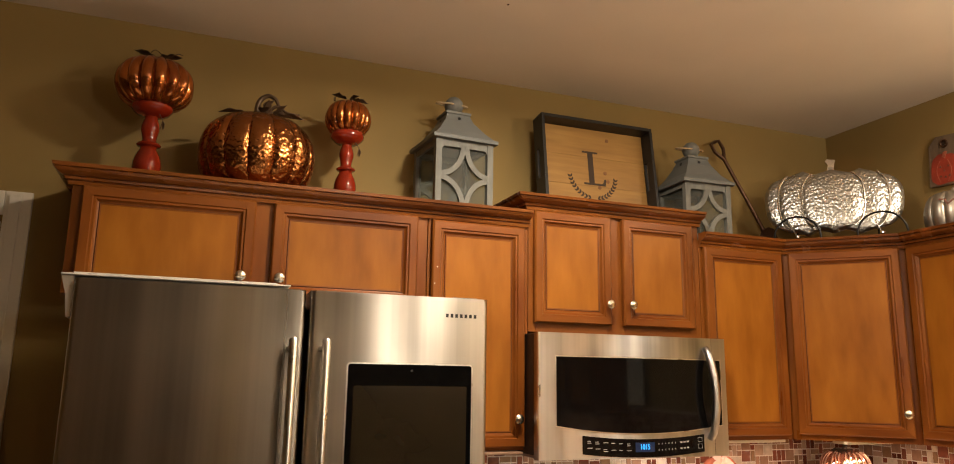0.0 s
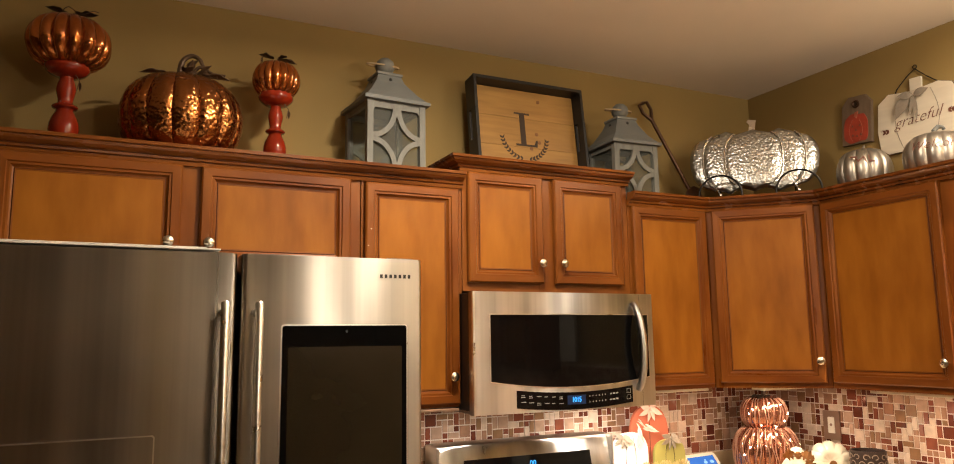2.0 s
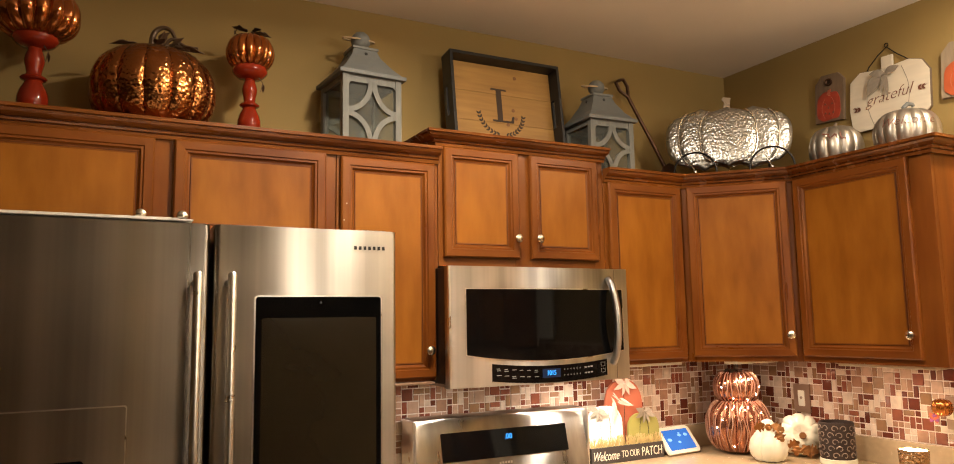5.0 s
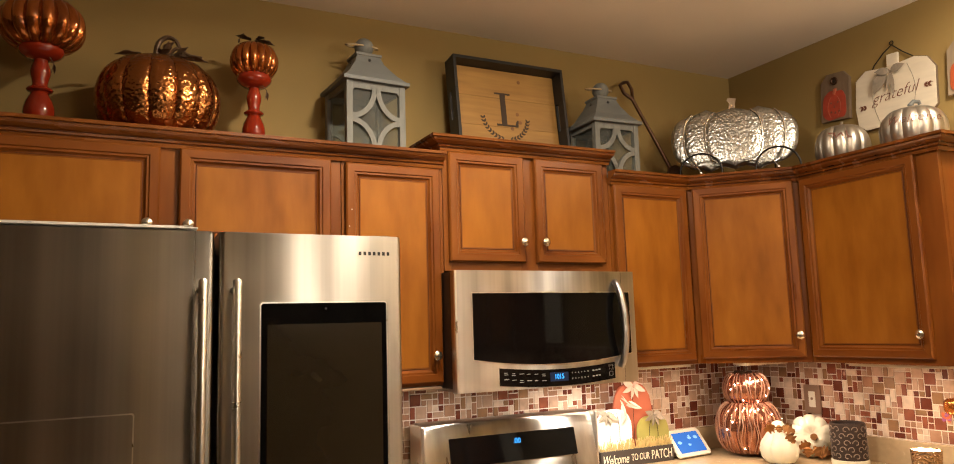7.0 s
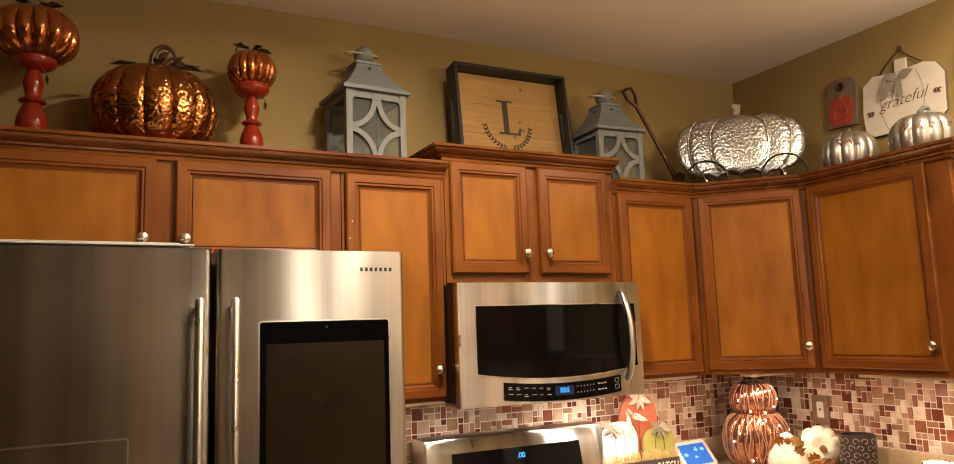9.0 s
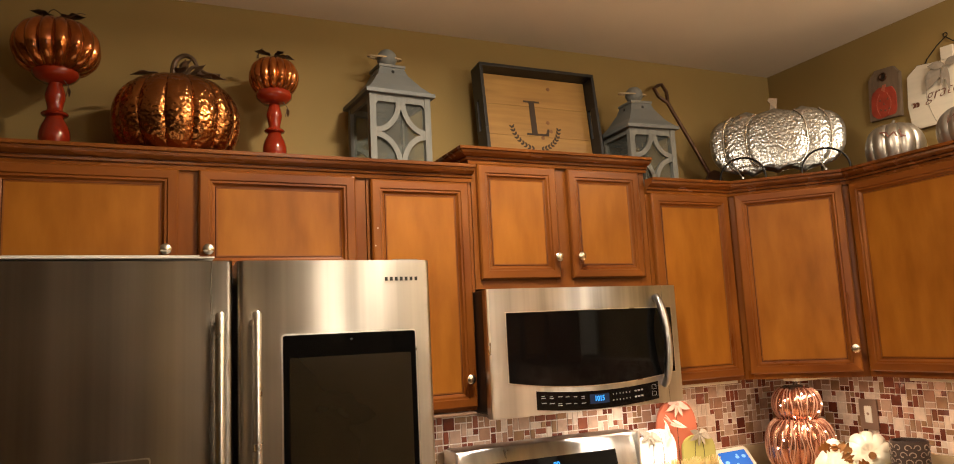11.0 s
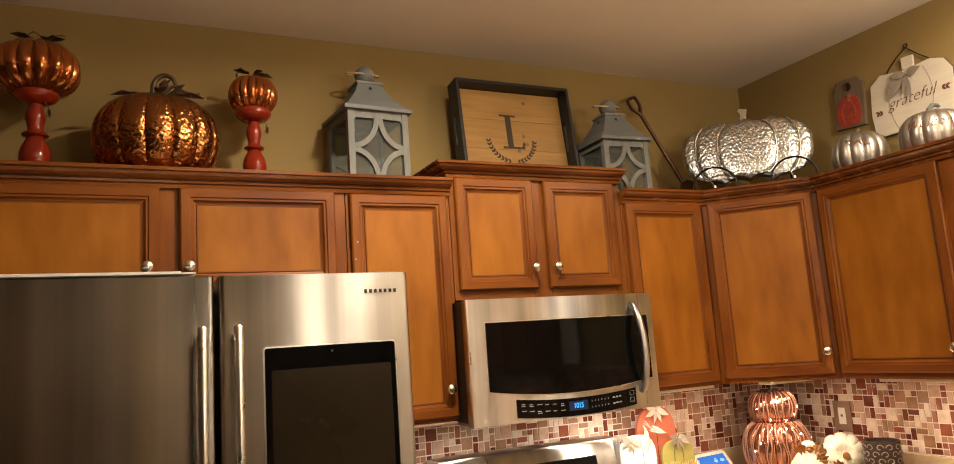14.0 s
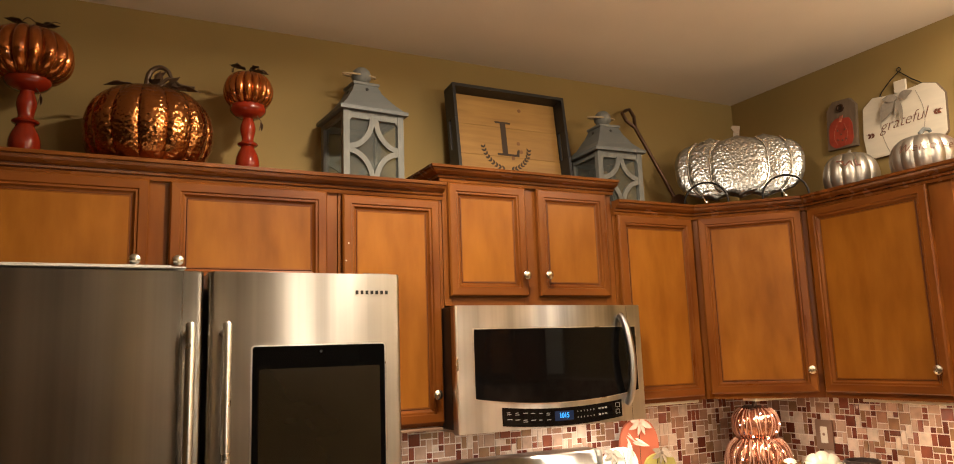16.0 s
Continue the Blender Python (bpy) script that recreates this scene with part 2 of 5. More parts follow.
SCROLL = material("pewter_scroll", (0.3, 0.24, 0.2), 0.4, 0.5, spread=0.15)
BRASS = hammered("mercury_brass", (0.45, 0.3, 0.18), 0.2, 130, 0.005)
PURPLE = material("purple_petal", (0.22, 0.05, 0.16), 0.7, spread=0.3)
TILE_ONE = tile_material("mosaic_tile", "object")
TILE_MANY = tile_material("mosaic_tile_field", "island")
WOODTONES = (WOOD, WOODH, SHADEWOOD, PANEL)

# ---- mesh helpers ----


def mesh_of(bm, mats, smooth=False, name="mesh"):
    bmesh.ops.recalc_face_normals(bm, faces=bm.faces)
    me = bpy.data.meshes.new(name)
    bm.to_mesh(me)
    bm.free()
    for m in mats if isinstance(mats, (tuple, list)) else (mats,):
        me.materials.append(m)
    if smooth:
        for p in me.polygons:
            p.use_smooth = True
        me.set_sharp_from_angle(angle=radians(38))
    return me


def part(name, bm, mats, parent=None, label="", smooth=False):
    ob = new(name, mesh_of(bm, mats, smooth, name))
    if parent:
        ob.parent = parent
    return tagged(ob, label=label)


def thing(name, label, category, m=Matrix(), group="", kind=""):
    ob = new(name)
    ob.empty_display_size = 0.05
    ob.matrix_world = m
    return tagged(ob, label, category, group, kind)


def setting(name, bm, mats, label="", category="", smooth=False):
    return tagged(part(name, bm, mats, None, "", smooth), label, category, kind="structure")


def box(bm, x0, x1, y0, y1, z0, z1, bevel=0.0, mat=0):
    vs = [bm.verts.new((x, y, z)) for x in (x0, x1) for y in (y0, y1) for z in (z0, z1)]
    fs = [bm.faces.new([vs[i] for i in q]) for q in ((0, 1, 3, 2), (4, 6, 7, 5), (0, 4, 5, 1), (2, 3, 7, 6), (0, 2, 6, 4), (1, 5, 7, 3))]
    for f in fs:
        f.material_index = mat
    if bevel:
        es = list({e for f in fs for e in f.edges})
        r = bmesh.ops.bevel(bm, geom=es, offset=bevel, segments=2, profile=0.6, affect="EDGES")
        for f in r["faces"]:
            f.material_index = mat
    return vs


def boxed(*a, bevel=0.0):
    bm = bmesh.new()
    box(bm, *a, bevel=bevel)
    return bm


def lathe(profile, segs=40, ribs=0, depth=0.0, squash=(1, 1), sharp=1.0, bm=None, mat=0, centre=(0, 0)):
    """Turns (radius, height) pairs round z; ribs: lobes like those of a pumpkin, with grooves of that depth."""
    bm = bm or bmesh.new()
    rings = []
    for r, z in profile:
        ring = []
        for k in range(segs):
            a = 2 * math.pi * k / segs
            c = abs(math.sin(ribs * a / 2)) ** sharp if ribs else 1.0
            q = r * (1 - depth + depth * c)
            ring.append(bm.verts.new((centre[0] + q * math.cos(a) * squash[0], centre[1] + q * math.sin(a) * squash[1], z)))
        rings.append(ring)
    for a, b in zip(rings, rings[1:]):
        for k in range(segs):
            bm.faces.new((a[k], a[(k + 1) % segs], b[(k + 1) % segs], b[k])).material_index = mat
    for ring in (rings[0], rings[-1]):
        bm.faces.new(ring).material_index = mat
    return bm


def gourd_profile(radius, height, z0=0.0, dimple=0.12, power=0.75, n=18):
    """Outline of a squat pumpkin, hollowed at the stem."""
    rows = []
    for k in range(n + 1):
        a = math.pi * (k / n) - math.pi / 2
        r = radius * max(0.02, math.cos(a)) ** power
        z = z0 + height * (0.5 + 0.5 * math.sin(a))
        if r < radius * 0.42 and a > 0:
            z -= height * dimple * (1 - r / (radius * 0.42)) ** 1.0
        if r < radius * 0.42 and a < 0:
            z += height * dimple * 0.6 * (1 - r / (radius * 0.42))
        rows.append((r, z))
    return rows


def tube(points, radius, segs=8, bm=None, mat=0, taper=1.0):
    """A round rod along a line of points."""
    bm = bm or bmesh.new()
    pts = [Vector(p) for p in points]
    rings = []
    side = None
    for i, p in enumerate(pts):
        d = (pts[min(i + 1, len(pts) - 1)] - pts[max(i - 1, 0)]).normalized()
        if side is None:
            side = d.orthogonal().normalized()
        side = (side - d * side.dot(d)).normalized()
        up = d.cross(side)
        r = radius * (1 + (taper - 1) * i / max(1, len(pts) - 1))
        rings.append([bm.verts.new(p + side * r * math.cos(2 * math.pi * k / segs) + up * r * math.sin(2 * math.pi * k / segs)) for k in range(segs)])
    for a, b in zip(rings, rings[1:]):
        for k in range(segs):
            bm.faces.new((a[k], a[(k + 1) % segs], b[(k + 1) % segs], b[k])).material_index = mat
    for ring in (rings[0], rings[-1]):
        bm.faces.new(ring).material_index = mat
    return bm


def eased(points, n=6):
    """A smooth line through the points."""
    p = [Vector(q) for q in points]
    p = [2 * p[0] - p[1]] + p + [2 * p[-1] - p[-2]]
    out = []
    for a, b, c, d in zip(p, p[1:], p[2:], p[3:]):
        for k in range(n):
            u = k / n
            out.append(0.5 * (2 * b + (c - a) * u + (2 * a - 5 * b + 4 * c - d) * u * u + (3 * b - a - 3 * c + d) * u ** 3))
    return out + [p[-2]]


def prism(outline, y0, y1, bm=None, mat=0, bevel=0.0):
    """A plate with that outline in x and z, from depth y0 to y1."""
    bm = bm or bmesh.new()
    a = [bm.verts.new((x, y0, z)) for x, z in outline]
    b = [bm.verts.new((x, y1, z)) for x, z in outline]
    fs = [bm.faces.new(a), bm.faces.new(list(reversed(b)))]
    for k in range(len(a)):
        fs.append(bm.faces.new((a[k], b[k], b[(k + 1) % len(a)], a[(k + 1) % len(a)])))
    for f in fs:
        f.material_index = mat
    if bevel:
        bmesh.ops.bevel(bm, geom=list(fs[0].edges), offset=bevel, segments=2, affect="EDGES")
    return bm


def sweep(line, profile, dark=(), bm=None):
    """A moulding along a level line of (x, y), mitred at its corners; profile: (outwards, height), outwards to the right of the line."""
    bm = bm or bmesh.new()
    pts = [Vector(p) for p in line]
    rings = []
    for i, p in enumerate(pts):
        d0 = (pts[i] - pts[i - 1]).normalized() if i else (pts[1] - pts[0]).normalized()
        d1 = (pts[i + 1] - pts[i]).normalized() if i + 1 < len(pts) else d0
        n0, n1 = Vector((d0.y, -d0.x)), Vector((d1.y, -d1.x))
        m = (n0 + n1).normalized()
        m = m / max(0.3, m.dot(n0))
        rings.append([bm.verts.new((p.x + m.x * o, p.y + m.y * o, z)) for o, z in profile])
    for a, b in zip(rings, rings[1:]):
        for k in range(len(profile)):
            j = (k + 1) % len(profile)
            bm.faces.new((a[k], a[j], b[j], b[k])).material_index = 1 if k in dark else 0
    for ring in (rings[0], rings[-1]):
        bm.faces.new(ring)
    return bm


def lettering(text, size, depth=0.001, shear=0.0, thin=0.0):
    """Letters of the built-in font, standing in x and z and facing -y, centred."""
    cu = bpy.data.curves.new("lettering", "FONT")
    cu.body, cu.size, cu.extrude, cu.shear, cu.offset = text, size, depth, shear, -thin
    cu.align_x, cu.align_y, cu.resolution_u = "CENTER", "CENTER", 3
    ob = new("lettering", cu)
    me = bpy.data.meshes.new_from_object(ob.evaluated_get(bpy.context.evaluated_depsgraph_get()))
    bpy.data.objects.remove(ob)
    bm = bmesh.new()
    bm.from_mesh(me)
    bpy.data.meshes.remove(me)
    bmesh.ops.transform(bm, matrix=pose(0, 0, 0, 90), verts=bm.verts)
    return bm


def moved(bm, m):
    bmesh.ops.transform(bm, matrix=m, verts=bm.verts)
    return bm


def leaf_outline(length, width, lobes=0, n=9):
    n = max(n, 3 * lobes)
    pts = [(0.0, 0.0)]
    for k in range(1, n):
        u = k / n
        w = width * math.sin(math.pi * u ** 0.8) * (1 + 0.35 * (lobes and math.cos(lobes * math.pi * u)))
        pts.append((u * length, w))
    back = [(x, -w) for x, w in reversed(pts[1:])]
    return pts + [(length, 0.0)] + back


def bent_leaf(length, width, thick, m, lobes=0, sag=-0.08, bm=None):
    """One leaf of thin sheet, curling along its length, laid at m."""
    own = bmesh.new()
    prism(leaf_outline(length, width, lobes), 0, thick, own)
    for v in own.verts:
        x, y, z = v.co
        v.co = (x, z, y - sag * x * x / length + abs(z) * 0.25)
    moved(own, m)
    if bm is None:
        return own
    me = bpy.data.meshes.new("tmp")
    own.to_mesh(me)
    own.free()
    bm.from_mesh(me)
    bpy.data.meshes.remove(me)
    return bm


# ---- structure ----
setting("floor", boxed(-4.2, 3.1, -8.0, 0.15, -0.1, 0.0), FLOOR, "brown wooden kitchen floor", "floor")
setting("ceiling", boxed(-4.2, 3.1, -8.0, 0.15, CEIL, CEIL + 0.1), CEILING, "off-white painted ceiling", "ceiling")
bm = bmesh.new()
box(bm, -0.5, XR, 0.0, 0.15, 0, CEIL)
box(bm, -4.05, -1.32, 0.0, 0.15, 0, CEIL)
box(bm, -1.32, -0.5, 0.0, 0.15, 2.05, CEIL)
wall_back = setting("wall_back", bm, WALL, "olive-tan painted kitchen wall", "wall")
wall_right = setting("wall_right", boxed(XR, XR + 0.15, -8.0, 0.15, 0, CEIL), WALL, "olive-tan painted kitchen wall", "wall")
setting("wall_left", boxed(-4.2, -4.05, -8.0, 0.0, 0, CEIL), WALL, "olive-tan painted wall", "wall")
setting("wall_front", boxed(-4.05, XR, -8.0, -7.85, 0, CEIL), WALL, "olive-tan painted wall", "wall")
# unseen wall, added so the left refrigerator door reflects a darker room
setting("wall_partition", boxed(0.34, 0.46, -7.85, -3.7, 0, CEIL), WALL, "unseen olive-tan wall added to block the pendant light", "wall")
casing = thing("door_1", "white panelled door in a white casing", "door", kind="structure")
bm = bmesh.new()
for x0, x1, z0, z1 in ((-0.494, -0.419, 0.0, 2.13), (-1.39, -1.315, 0.0, 2.13), (-1.3145, -0.4945, 2.055, 2.13)):
    box(bm, x0, x1, -0.018, 0.0, z0, z1, 0.003)
    box(bm, x0 + 0.012, x1 - 0.03, -0.026, -0.0185, z0 + 0.002, z1 - 0.012, 0.003)
part("door_casing", bm, WHITE, casing)
bm = boxed(-1.312, -0.508, 0.03, 0.07, 0.004, 2.04, bevel=0.002)
for x0, x1 in ((-1.22, -0.95), (-0.87, -0.6)):
    for z0, z1 in ((0.25, 0.95), (1.1, 1.9)):
        box(bm, x0, x1, 0.024, 0.03, z0, z1, 0.003)
part("door_leaf", bm, WHITE, casing)
for z in (0.3, 1.05):
    part("hinge", boxed(-0.512, -0.5, 0.012, 0.03, z, z + 0.09, bevel=0.002), BRONZE, casing, "dark bronze hinge")

# ---- cabinets ----
RAIL = 0.042


def cabinet_door(parent, x0, x1, z0, z1, front, knob=None):
    """A framed door with a recessed flat panel; front: the frame's face behind it."""
    t = 0.02
    prof = [(0, 0), (0, t - 0.005), (0.005, t), (RAIL - 0.014, t), (RAIL - 0.011, t - 0.004), (RAIL - 0.005, t - 0.004),
            (RAIL, t - 0.011), (RAIL + 0.004, t - 0.013), (RAIL + 0.007, t - 0.011), (RAIL + 0.011, t - 0.0115)]
    bm = bmesh.new()
    rings = []
    for ins, out in prof:
        rings.append([bm.verts.new((x, front - out, z)) for x, z in ((x0 + ins, z0 + ins), (x1 - ins, z0 + ins), (x1 - ins, z1 - ins), (x0 + ins, z1 - ins))])
    for i, (a, b) in enumerate(zip(rings, rings[1:])):
        for k in range(4):
            f = bm.faces.new((a[k], a[(k + 1) % 4], b[(k + 1) % 4], b[k]))
            # ring 7, the groove round the panel, is coloured dark as shade
            f.material_index = 2 if i == 7 else (1 if k in (0, 2) else 0)
    bm.faces.new(rings[0])
    bm.faces.new(rings[-1]).material_index = 3
    d = part("door", bm, WOODTONES, parent)
    if knob:
        kx, kz = knob
        k = lathe([(0.0045, 0.0), (0.0045, 0.012), (0.008, 0.015), (0.0145, 0.018), (0.0165, 0.022), (0.0155, 0.027), (0.011, 0.0305), (0.004, 0.032)], 20)
        moved(k, pose(kx, front - t, kz, 90))
        part("knob", k, NICKEL, d, "brushed nickel knob", True)
    return d


def wall_cabinet(label, m, width, z0, z1, doors, depth=0.31):
    """A wall cabinet from local x 0 to width against the plane y = 0, its face frame at -depth."""
    c = thing("wall_cabinet", label, "cabinet", m, group="wall cabinets")
    bm = bmesh.new()
    e = 0.0008
    box(bm, e, width - e, -depth + 0.019, -0.002, z0, z1, 0.001)
    part("body", bm, WOOD, c)
    bm = bmesh.new()
    edges = [0.0]
    for d in doors:
        edges += [d[0] + 0.012, d[1] - 0.012]
    edges.append(width)
    for a, b in zip(edges[0::2], edges[1::2]):
        if b - a > 0.004:
            box(bm, a + e, b - e, -depth, -depth + 0.0185, z0, z1, 0.0012)
    for a, b in zip(edges[1::2], edges[2::2]):
        for q0, q1 in ((z0, doors[0][2] + 0.012), (doors[0][3] - 0.012, z1)):
            box(bm, a - e, b + e, -depth + 0.0004, -depth + 0.018, q0, q1, 0.001, 1)
    part("face_frame", bm, WOODTONES, c)
    for x0, x1, d0, d1, knob in doors:
        cabinet_door(c, x0, x1, d0, d1, -depth - 0.0015, knob)
    return c


wall_cabinet("stained maple cabinet with two doors over the refrigerator", pose(-0.27, 0, 0), 1.066, 1.792, 2.135,
             [(0.028, 0.508, 1.8, 2.103, (0.474, 1.866)), (0.562, 1.028, 1.8, 2.103, (0.587, 1.866))])
narrow = wall_cabinet("narrow stained maple cabinet with one door", pose(0.797, 0, 0), 0.37, 1.343, 2.135, [(0.012, 0.352, 1.354, 2.098, (0.32, 1.446))])
for x, z in ((0.03, 1.938), (0.0215, 1.882)):
    part("paint_chip", moved(lathe([(0.0022, 0), (0.002, 0.0006)], 8), pose(x, -0.3315, z, 90)), WHITE, narrow, "tiny white paint chip")
wall_cabinet("raised stained maple cabinet with two doors over the microwave", pose(1.168, 0, 0), 0.728, 1.738, 2.195,
             [(0.018, 0.326, 1.77, 2.166, (0.307, 1.843)), (0.377, 0.69, 1.77, 2.166, (0.4, 1.845))])
wall_cabinet("stained maple cabinet with one door beside the microwave", pose(1.897, 0, 0), 0.41, 1.362, 2.12, [(0.016, 0.394, 1.378, 2.09, (0.05, 1.43))])
wall_cabinet("stained maple cabinet with one door on the side wall", pose(XR, -0.622, 0, 0, 0, -90), 0.57, 1.362, 2.12, [(0.016, 0.494, 1.385, 2.092, (0.472, 1.47))])
for k in range(3):
    wall_cabinet("stained maple cabinet with one door farther along the side wall", pose(XR, -2.74 - 0.49 * k, 0, 0, 0, -90), 0.489, 1.362, 2.12, [(0.016, 0.473, 1.385, 2.092, (0.45, 1.47))])
drape = thing("curtain", "pale cloth curtain hanging from a dark rod on the side wall", "curtain", pose(XR, -2.28, 0, 0, 0, -90))
part("rod", tube([(-0.5, -0.06, 2.22), (0.42, -0.06, 2.22)], 0.009, 10), BRONZE, drape, "dark bronze rod", True)
for x in (-0.48, 0.4):
    part("bracket", boxed(x - 0.01, x + 0.01, -0.06, -0.001, 2.205, 2.22, bevel=0.002), BRONZE, drape)
bm = bmesh.new()
folds = [[bm.verts.new((0.14 + 0.0055 * k, -0.06 + y + 0.018 * math.sin(k * 0.62), z)) for k in range(41)] for y, z in ((0, 2.215), (0, 1.42), (0.003, 1.42), (0.003, 2.215))]
for a, b in ((0, 1), (1, 2), (2, 3), (3, 0)):
    for k in range(40):
        bm.faces.new((folds[a][k], folds[a][k + 1], folds[b][k + 1], folds[b][k]))
part("cloth", bm, SIGNPALE, drape, "pale gathered cloth", True)

corner = thing("wall_cabinet", "diagonal corner cabinet of stained maple with one door", "cabinet", pose(XR, 0, 0), group="wall cabinets")
bm = bmesh.new()
A, D = 0.6215, 0.3105
foot = [(-0.002, -0.002), (-A, -0.002), (-A, -D), (-D, -A), (-0.002, -A)]
low = [bm.verts.new((x, y, 1.362)) for x, y in foot]
top = [bm.verts.new((x, y, 2.12)) for x, y in foot]
bm.faces.new(low), bm.faces.new(top)
for k in range(5):
    bm.faces.new((low[k], low[(k + 1) % 5], top[(k + 1) % 5], top[k]))
part("body", bm, WOOD, corner)
leafm = pose(-A, -D, 0, 0, 0, -45)
span = (A - D) * math.sqrt(2)
d = cabinet_door(corner, 0.022, span - 0.022, 1.383, 2.093, -0.0015, (span - 0.042, 1.47))
d.matrix_basis = leafm

CROWN = [(0.0, 0.0), (0.010, 0.0), (0.013, 0.010), (0.011, 0.0115), (0.011, 0.0135), (0.018, 0.015), (0.021, 0.021), (0.019, 0.0225), (0.019, 0.0245), (0.027, 0.0265), (0.040, 0.034), (0.046, 0.041), (0.044, 0.0425), (0.044, 0.044), (0.050, 0.0455), (0.052, 0.055), (0.0, 0.055)]


def crown(label, line, z0, tall=1.0, out=1.0):
    # the dark step faces paint shade lines between the crown's mouldings
    c = part("crown_moulding", sweep(line, [(o * out + 0.0005, z0 + h * tall) for o, h in CROWN], (3, 7, 12)), (CROWNWOOD, SHADEWOOD))
    return tagged(c, label, "moulding", kind="structure")


# each run starts at the wall and keeps the cabinets on its left
crown("stained wooden crown moulding along the cabinet tops", [(-0.27, -0.001), (-0.27, -0.31), (1.1665, -0.31)], 2.102)
crown("stained wooden crown moulding on the raised cabinet", [(1.168, -0.001), (1.168, -0.312), (1.897, -0.312)], 2.168, 0.9, 1.15)
crown("stained wooden crown moulding along the corner cabinets", [(1.8985, -0.31), (2.307, -0.31), (2.618, -0.621), (2.618, -1.1935), (XR - 0.001, -1.1935)], 2.09)

# ---- refrigerator ----
FX0, FX1, FG, FY, FT = -0.158, 0.772, 0.3253, -0.92, 1.771
fridge = thing("refrigerator", "stainless steel french-door refrigerator with a dark touch screen", "refrigerator")
part("body", boxed(FX0 + 0.01, FX1 - 0.01, FY + 0.1, -0.03, 0.02, 1.745, bevel=0.004), material("grey_case", (0.12, 0.115, 0.11), 0.45, 0.5), fridge)


def slab(x0, x1, z0, z1, y0, y1, r=0.012, n=5):
    """A door slab with rounded upright edges."""
    bm = bmesh.new()
    pts = [(x0, y1)]
    for k in range(n + 1):
        a = math.pi / 2 * k / n
        pts.append((x0 + r - r * math.cos(a), y0 + r - r * math.sin(a)))
    for k in range(n + 1):
        a = math.pi / 2 * k / n
        pts.append((x1 - r + r * math.sin(a), y0 + r - r * math.cos(a)))
    pts.append((x1, y1))
    lo = [bm.verts.new((x, y, z0)) for x, y in pts]
    hi = [bm.verts.new((x, y, z1)) for x, y in pts]
    bm.faces.new(lo), bm.faces.new(hi)
    for k in range(len(pts)):
        bm.faces.new((lo[k], lo[(k + 1) % len(pts)], hi[(k + 1) % len(pts)], hi[k]))
    bmesh.ops.bevel(bm, geom=[e for e in bm.edges if abs(e.verts[0].co.z - e.verts[1].co.z) < 1e-5 and e.verts[0].co.z > z1 - 1e-4], offset=0.003, segments=2, affect="EDGES")
    return bm


def bar_handle(parent, x, z0, z1, y):
    """A slim upright bar held well off the door by a short arm near each end."""
    off = 0.064
    bm = tube([(x, y - off, z0), (x, y - off, z1 - 0.006), (x, y - off + 0.002, z1 - 0.002), (x, y - off + 0.004, z1)], 0.0098, 16)
    for z in (z0 + 0.012, z1 - 0.016):
        tube([(x, y + 0.001, z), (x, y - off * 0.5, z), (x, y - off, z)], 0.0075, 12, bm)
    return part("handle", bm, CHROME, parent, "polished steel bar handle", True)


left_door = part("door", slab(FX0, FG - 0.005, 0.92, FT, FY, FY + 0.095), STEEL, fridge, "plain brushed steel door", True)
right_door = part("door", slab(FG + 0.005, FX1, 0.92, FT, FY, FY + 0.095), STEEL, fridge, "brushed steel door with a dark screen", True)
for z0, z1 in ((0.5, 0.905), (0.06, 0.485)):
    dr = part("drawer", slab(FX0, FX1, z0, z1, FY, FY + 0.095), STEEL, fridge, "brushed steel freezer drawer", True)
bar_handle(left_door, 0.289, 0.95, 1.652, FY)
bar_handle(right_door, 0.361, 0.95, 1.652, FY)


def rounded(x0, x1, z0, z1, r, n=6):
    pts = []
    for cx, cz, a0 in ((x1 - r, z1 - r, 0), (x0 + r, z1 - r, 90), (x0 + r, z0 + r, 180), (x1 - r, z0 + r, 270)):
        for k in range(n + 1):
            a = radians(a0 + 90 * k / n)
            pts.append((cx + r * math.cos(a), cz + r * math.sin(a)))
    return pts


part("screen_bezel", prism(rounded(0.4205, 0.7315, 1.0, 1.609, 0.009), FY + 0.004, FY - 0.0025), CHROME, right_door, "bright steel bezel")
scr = part("screen", prism(rounded(0.424, 0.728, 1.0035, 1.6055, 0.006), FY, FY - 0.004), DARKGLASS, right_door, "dark switched-off touch screen")
# the display's brown base colour imitates the room reflected in the dark glass
part("display", prism(rounded(0.438, 0.716, 1.02, 1.556, 0.003), FY - 0.003, FY - 0.0045), material("screen_off_reflection", (0.02, 0.0145, 0.008), 0.16, spread=0.4, scale=3), scr)
part("camera_dot", moved(lathe([(0.003, 0), (0.003, 0.001)], 12), pose(0.576, FY - 0.0038, 1.592, 90)), BLACK, scr)
bm = bmesh.new()
for k in range(7):
    x = 0.659 + k * 0.0122
    box(bm, x + 0.001, x + 0.0075, FY - 0.0012, FY + 0.001, 1.7225, 1.7315)
part("badge", bm, BLACK, right_door, "small dark badge marks")
